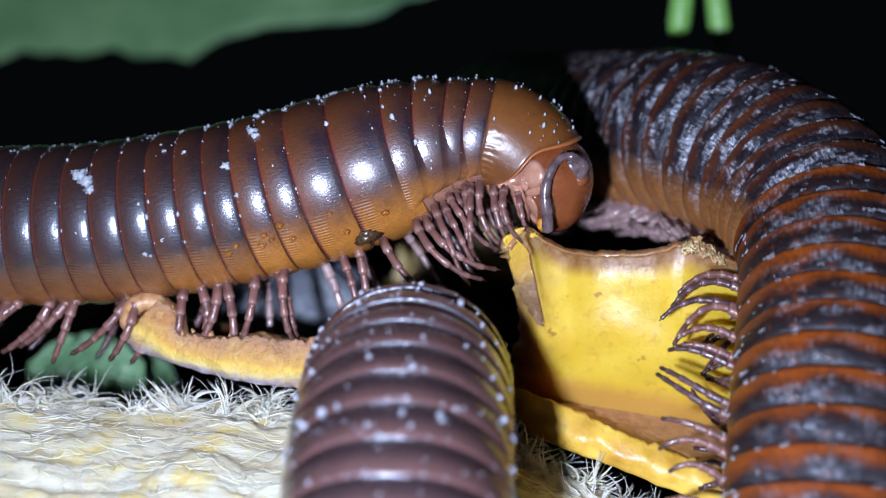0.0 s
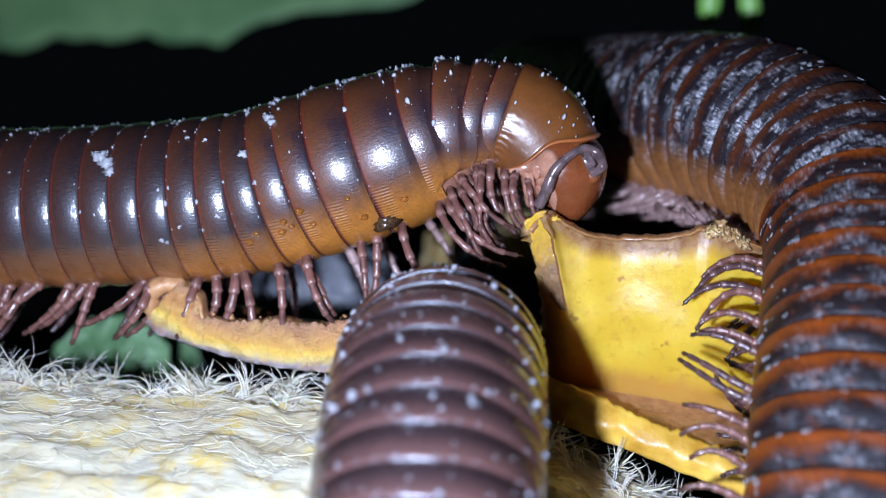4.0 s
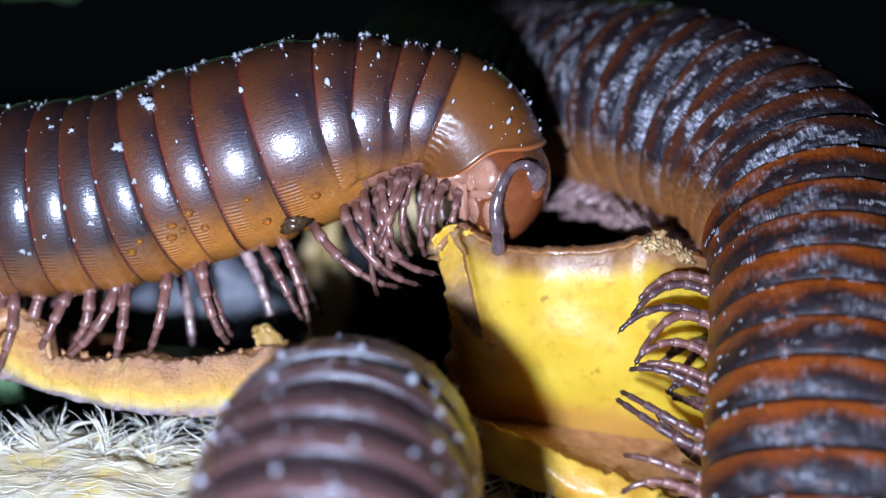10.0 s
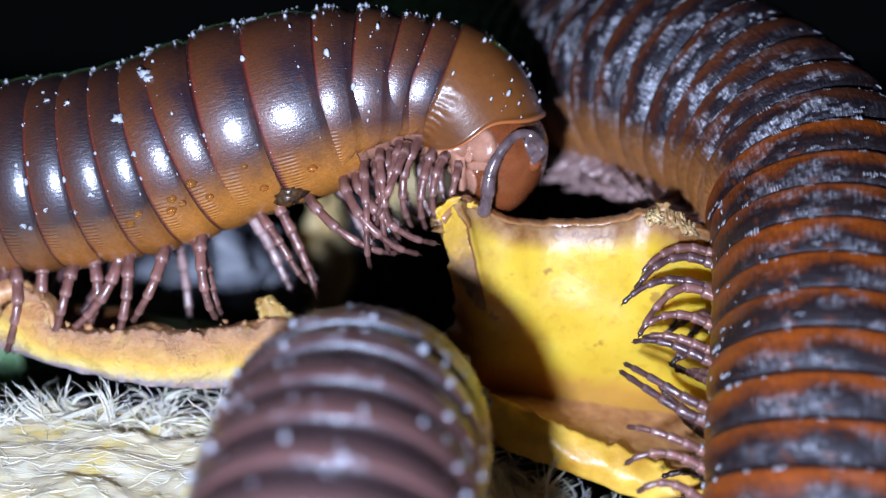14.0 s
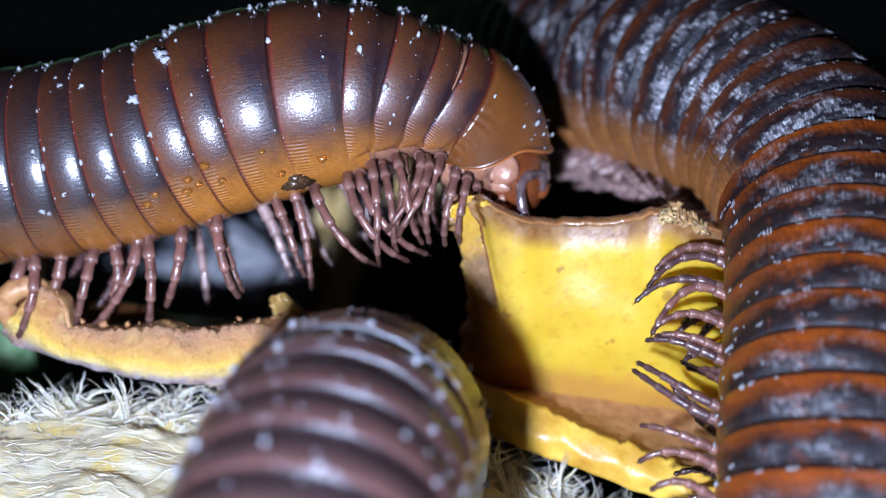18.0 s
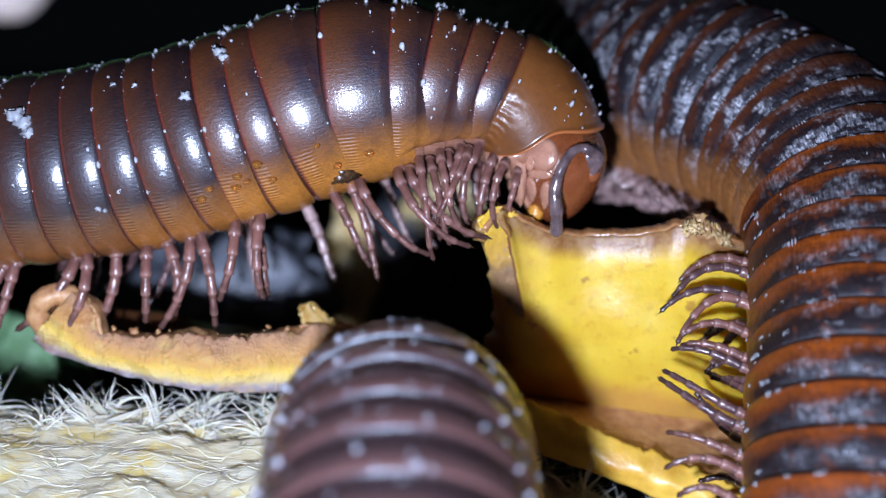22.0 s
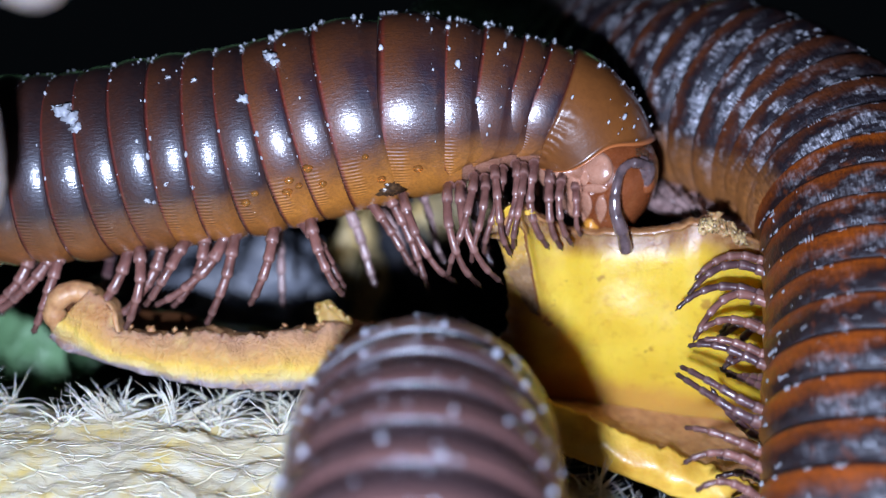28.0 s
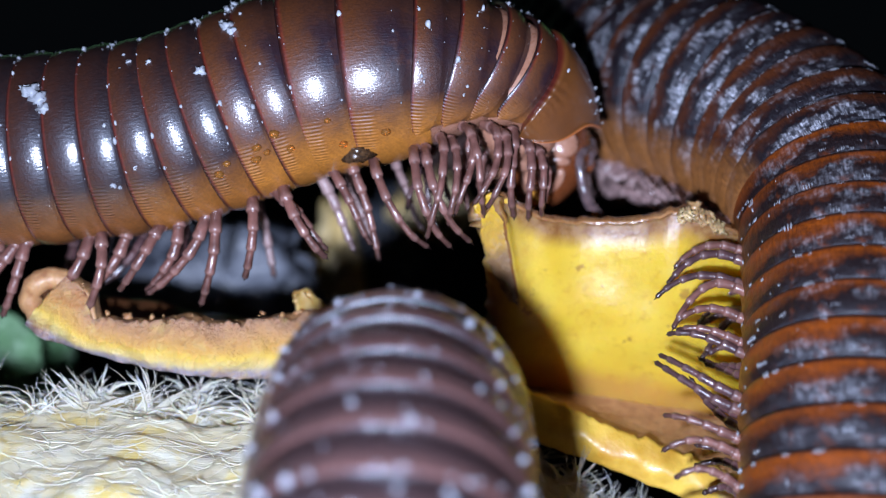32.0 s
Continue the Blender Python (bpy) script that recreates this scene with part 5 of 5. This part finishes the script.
spine(9, (-16.6, 29.9), -25, (-26.6, 24.3), (-21.8, 24.7), (-16.9, 25.9), (-13.7, 26.9), (-10.5, 27.8), (-7.4, 28.8), (-4.2, 29.7), (-1.7, 30.1), (0.5, 30.2))
spine(10.5, (-16.2, 30.0), -24, (-25.5, 24.3), (-19.1, 24.9), (-14.2, 26.4), (-11.0, 27.3), (-7.9, 28.4), (-4.7, 29.1), (-1.9, 29.3), (0.7, 29.1))
spine(13, (-16.2, 30.1), -22, (-24.9, 24.2), (-20.1, 24.7), (-15.2, 25.8), (-12.0, 27.1), (-8.8, 28.0), (-5.6, 28.9), (-2.8, 29.4), (0.3, 29.2))
spine(14.5, (-16.6, 30.4), -27, (-26.5, 24.08), (-21.6, 24.58), (-16.8, 25.78), (-13.5, 27.08), (-10.4, 27.88), (-7.2, 28.78), (-4.0, 29.28), (-1.8, 29.28), (0.0, 29.08))
spine(16.5, (-15.9, 30.8), -38, (-26.8, 24.5), (-21.9, 25.1), (-17.1, 26.2), (-13.8, 27.1), (-10.6, 27.9), (-7.4, 28.6), (-4.3, 28.5), (-1.1, 27.9), (0.8, 27.0))
spine(17, (-16.3, 31.2), -36, (-26.7, 24.7), (-21.8, 25.1), (-17.0, 26.2), (-13.8, 27.3), (-10.6, 28.2), (-7.4, 28.8), (-4.2, 28.9), (-1.1, 28.4), (1.1, 27.6))
spine(18, (-16.5, 31.5), -36, (-26.9, 24.6), (-22.0, 25.2), (-17.2, 26.4), (-13.9, 27.5), (-10.7, 28.4), (-7.6, 28.9), (-4.4, 28.9), (-1.2, 28.2), (0.7, 27.4))
spine(19, (-16.3, 31.2), -40, (-27.0, 24.5), (-22.1, 25.2), (-17.3, 26.3), (-14.0, 27.3), (-10.8, 28.2), (-7.7, 28.6), (-4.5, 28.4), (-1.4, 27.7), (1.2, 26.5))
spine(20, (-16.5, 31.2), -20, (-27.3, 24.3), (-22.5, 25.2), (-17.6, 26.2), (-14.4, 27.4), (-11.2, 28.2), (-8.0, 29.0), (-4.8, 29.5), (-1.7, 29.8), (1.2, 29.8))
spine(21, (-15.6, 31.9), -28, (-28.2, 24.7), (-23.3, 25.2), (-18.4, 26.3), (-15.2, 27.3), (-12.0, 28.2), (-8.7, 29.2), (-5.5, 29.5), (-2.3, 29.6), (-0.1, 29.5), (1.8, 29.1))
spine(23, (-15.3, 32.3), -26, (-29.2, 24.78), (-24.3, 25.28), (-19.3, 26.18), (-16.1, 27.18), (-12.8, 28.08), (-9.6, 29.38), (-6.4, 29.88), (-3.2, 30.08), (1.6, 29.38))
spine(24.5, (-14.7, 32.3), -36, (-29.3, 25.1), (-24.4, 25.4), (-19.5, 26.2), (-14.6, 27.3), (-9.8, 28.6), (-6.6, 29.2), (-3.3, 29.3), (-0.1, 29.1), (2.4, 28.5))
spine(25.5, (-14.3, 32.3), -52, (-29.6, 25.1), (-24.7, 25.3), (-19.8, 26.2), (-14.9, 27.2), (-10.0, 28.5), (-6.8, 29.0), (-3.6, 28.9), (-0.3, 27.8), (2.3, 25.7))
spine(28, (-13.8, 32.0), -24, (-29.8, 24.75), (-24.9, 25.05), (-20.0, 25.95), (-15.1, 26.65), (-10.2, 27.95), (-7.0, 28.65), (-3.8, 28.75), (-0.5, 28.85), (3.7, 28.35))
spine(29.5, (-13.5, 32.1), -28, (-28.9, 24.95), (-24.1, 25.25), (-19.2, 25.95), (-14.3, 26.65), (-9.5, 28.05), (-6.3, 28.75), (-3.0, 28.95), (0.2, 29.05), (4.1, 28.95))
spine(31, (-12.7, 32.0), -28, (-28.7, 25.05), (-23.8, 25.25), (-19.0, 25.85), (-14.1, 26.65), (-9.3, 27.95), (-6.0, 28.55), (-2.8, 28.85), (0.4, 28.85), (2.4, 28.75), (4.3, 28.45))
spine(32, (-14.2, 31.7), -40, (-28.4, 25.0), (-23.6, 25.5), (-18.7, 26.4), (-13.9, 28.1), (-10.6, 29.3), (-7.4, 29.9), (-4.2, 30.2), (-1.0, 30.2), (1.9, 29.1))


# how the near millipede shifts (time, x, y, z, lean), and how the grubs pass the lens (time, x, z)
NEAR_SWAY = ((0, -1.53, 7.00, 0.64, 0), (3, -0.66, 7.00, 0.65, 0), (6, -0.65, 7.00, 0.64, 0), (7, -0.56, 7.00, 0.52, 0), (7.5, -0.34, 3.50, 0.93, 0), (8, -1.14, 0.00, 0.36, 4), (8.6, -1.56, 0.00, 0.24, 6), (10.5, -1.88, 0.00, -0.00, 8), (13, -1.98, 0.00, 0.12, 9), (17, -3.80, 0.00, -0.00, 14), (18.5, -5.41, 0.00, -0.12, 18), (19, -5.41, 0.00, -0.13, 18), (20, -2.93, 0.00, 0.25, 10), (21, -0.66, 0.00, -0.13, 3), (23, -0.44, 0.00, -0.13, 2), (25.5, -0.40, 0.00, -0.30, 2), (28, -1.20, 0.00, -0.35, 5), (30, -1.60, 0.00, -0.22, 5), (32, -1.75, 0.00, 0.20, 6))
GRUB_WAY = ((0, -21.4, 39.7), (6.4, -24.0, 39.2), (7, -24.2, 34.8), (7.2, -23.7, 34.6), (7.4, -23.0, 33.7), (7.5, -22.6, 32.8), (7.6, -21.3, 33.0), (7.7, -21.3, 33.0), (7.8, -23.0, 31.3), (8, -25.1, 31.4), (8.8, -21.1, 33.3), (9, -17.6, 33.4), (9.3, -21.3, 33.0), (19.5, -22.4, 38.0), (21, -18.7, 36.6), (22, -18.9, 36.4), (24, -18.7, 36.6), (25.5, -19.2, 36.3), (28.5, -19.3, 36.3), (29, -19.5, 36.3), (29.5, -20.2, 36.4), (32, -20.6, 36.4))
LOW_GRUB_WAY = ((0, -38.0, 27.5), (20, -38.0, 27.5), (24, -29.0, 27.7), (25.5, -26.9, 26.9), (28.5, -26.8, 26.9), (29, -27.1, 26.9), (29.5, -27.8, 27.7), (32, -29.6, 27.7))


# how far the head draws aside behind the peel: times, millimetres
ASIDE = ((0, 15, 16.5, 17, 18, 19, 20, 21, 24, 24.5, 25.5, 28, 30.5, 31, 32), (0, 0.3, 2.2, 2.6, 2.8, 3.2, 0.6, 0.2, 0.3, 1.0, 3.4, 0.3, 0.2, 0.6, 5.0))


def motions():
    times = sorted(SPINES)
    rows = {ob: [] for ob in (*RINGS, collum, head)}
    back = Matrix.Translation(-BASE * MM)
    for t in times:
        c, mark, tilt = SPINES[t]
        s = mark + FRONT
        away = float(np.interp(t, ASIDE[0], ASIDE[1]))
        nod = Vector((math.cos(radians(tilt)), 0.11 * away, math.sin(radians(tilt)))).normalized()
        for i, (ring, length) in enumerate(zip(RINGS, LENGTHS)):
            s -= length / 2
            p, w = c.at(s)
            w = w.lerp(nod, (0.85, 0.62, 0.38, 0.16)[i] if i < 4 else 0.0)
            rows[ring].append((t, back @ stand(p, w, (0, 0, 1))))
            s -= length / 2
        p, w = c.at(mark + FRONT)
        w = nod
        neck = back @ stand(p, w, (0, 0, 1))
        rows[collum].append((t, neck))
        rows[head].append((t, pose(0, 0.55 * away * MM, 0) @ neck @ pose(4.50 * MM, 0, -1.85 * MM, 0, 62, 0)))
    for ob, r in rows.items():
        walk(ob, [(0.0, r[0][1])] + r)
    home = Vector(near.location)
    walk(near, [(t, Matrix.Translation(home + Vector((x + 0.11 * a, y, z + 0.02 * a)) * MM) @ pose(0, 0, 0, 0, 0.35 * a, -0.5 * a)) for t, x, y, z, a in NEAR_SWAY])
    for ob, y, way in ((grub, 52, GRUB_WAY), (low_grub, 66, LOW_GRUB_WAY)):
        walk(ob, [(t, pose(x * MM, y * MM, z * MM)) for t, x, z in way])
    for i, side, leg, home in LEGS:
        if side < 0 and i < 13:
            r = []
            for k in range(33):
                a = 13 * math.sin(2 * math.pi * (k / 4.3 - i * 0.13)) + 5 * math.sin(k * 0.9 + i)
                r.append((float(k), Matrix.Translation(home) @ pose(0, 0, 0, 0, a, 0)))
            walk(leg, r)
    lean = ((0, 25), (1, 48), (2, 42), (3, 50), (6, 56), (7, 52), (8, 48), (9, 36), (10, 26), (11, 0), (12, 28), (13, 42), (14, 40), (14.5, 15), (16.5, 5), (17, 0), (18, -5), (19, 0), (20, 26), (21, 35), (22, 26), (23, 30), (24, 16), (25, -42), (25.5, -42), (27.5, 0), (28, 12), (28.5, -10), (29, -35), (29.5, -18), (30, -12), (31, -12), (31.5, -14), (32, -6))
    nods = [SPINES[t][2] for t in times]
    for feeler, k in zip(ANTENNAE, (1.0, 0.8)):
        home = Vector(feeler.location)
        walk(feeler, [(t, Matrix.Translation(home) @ pose(0, 0, 0, 0, k * a + 14 + float(np.interp(t, times, nods)), 0)) for t, a in lean])


motions()
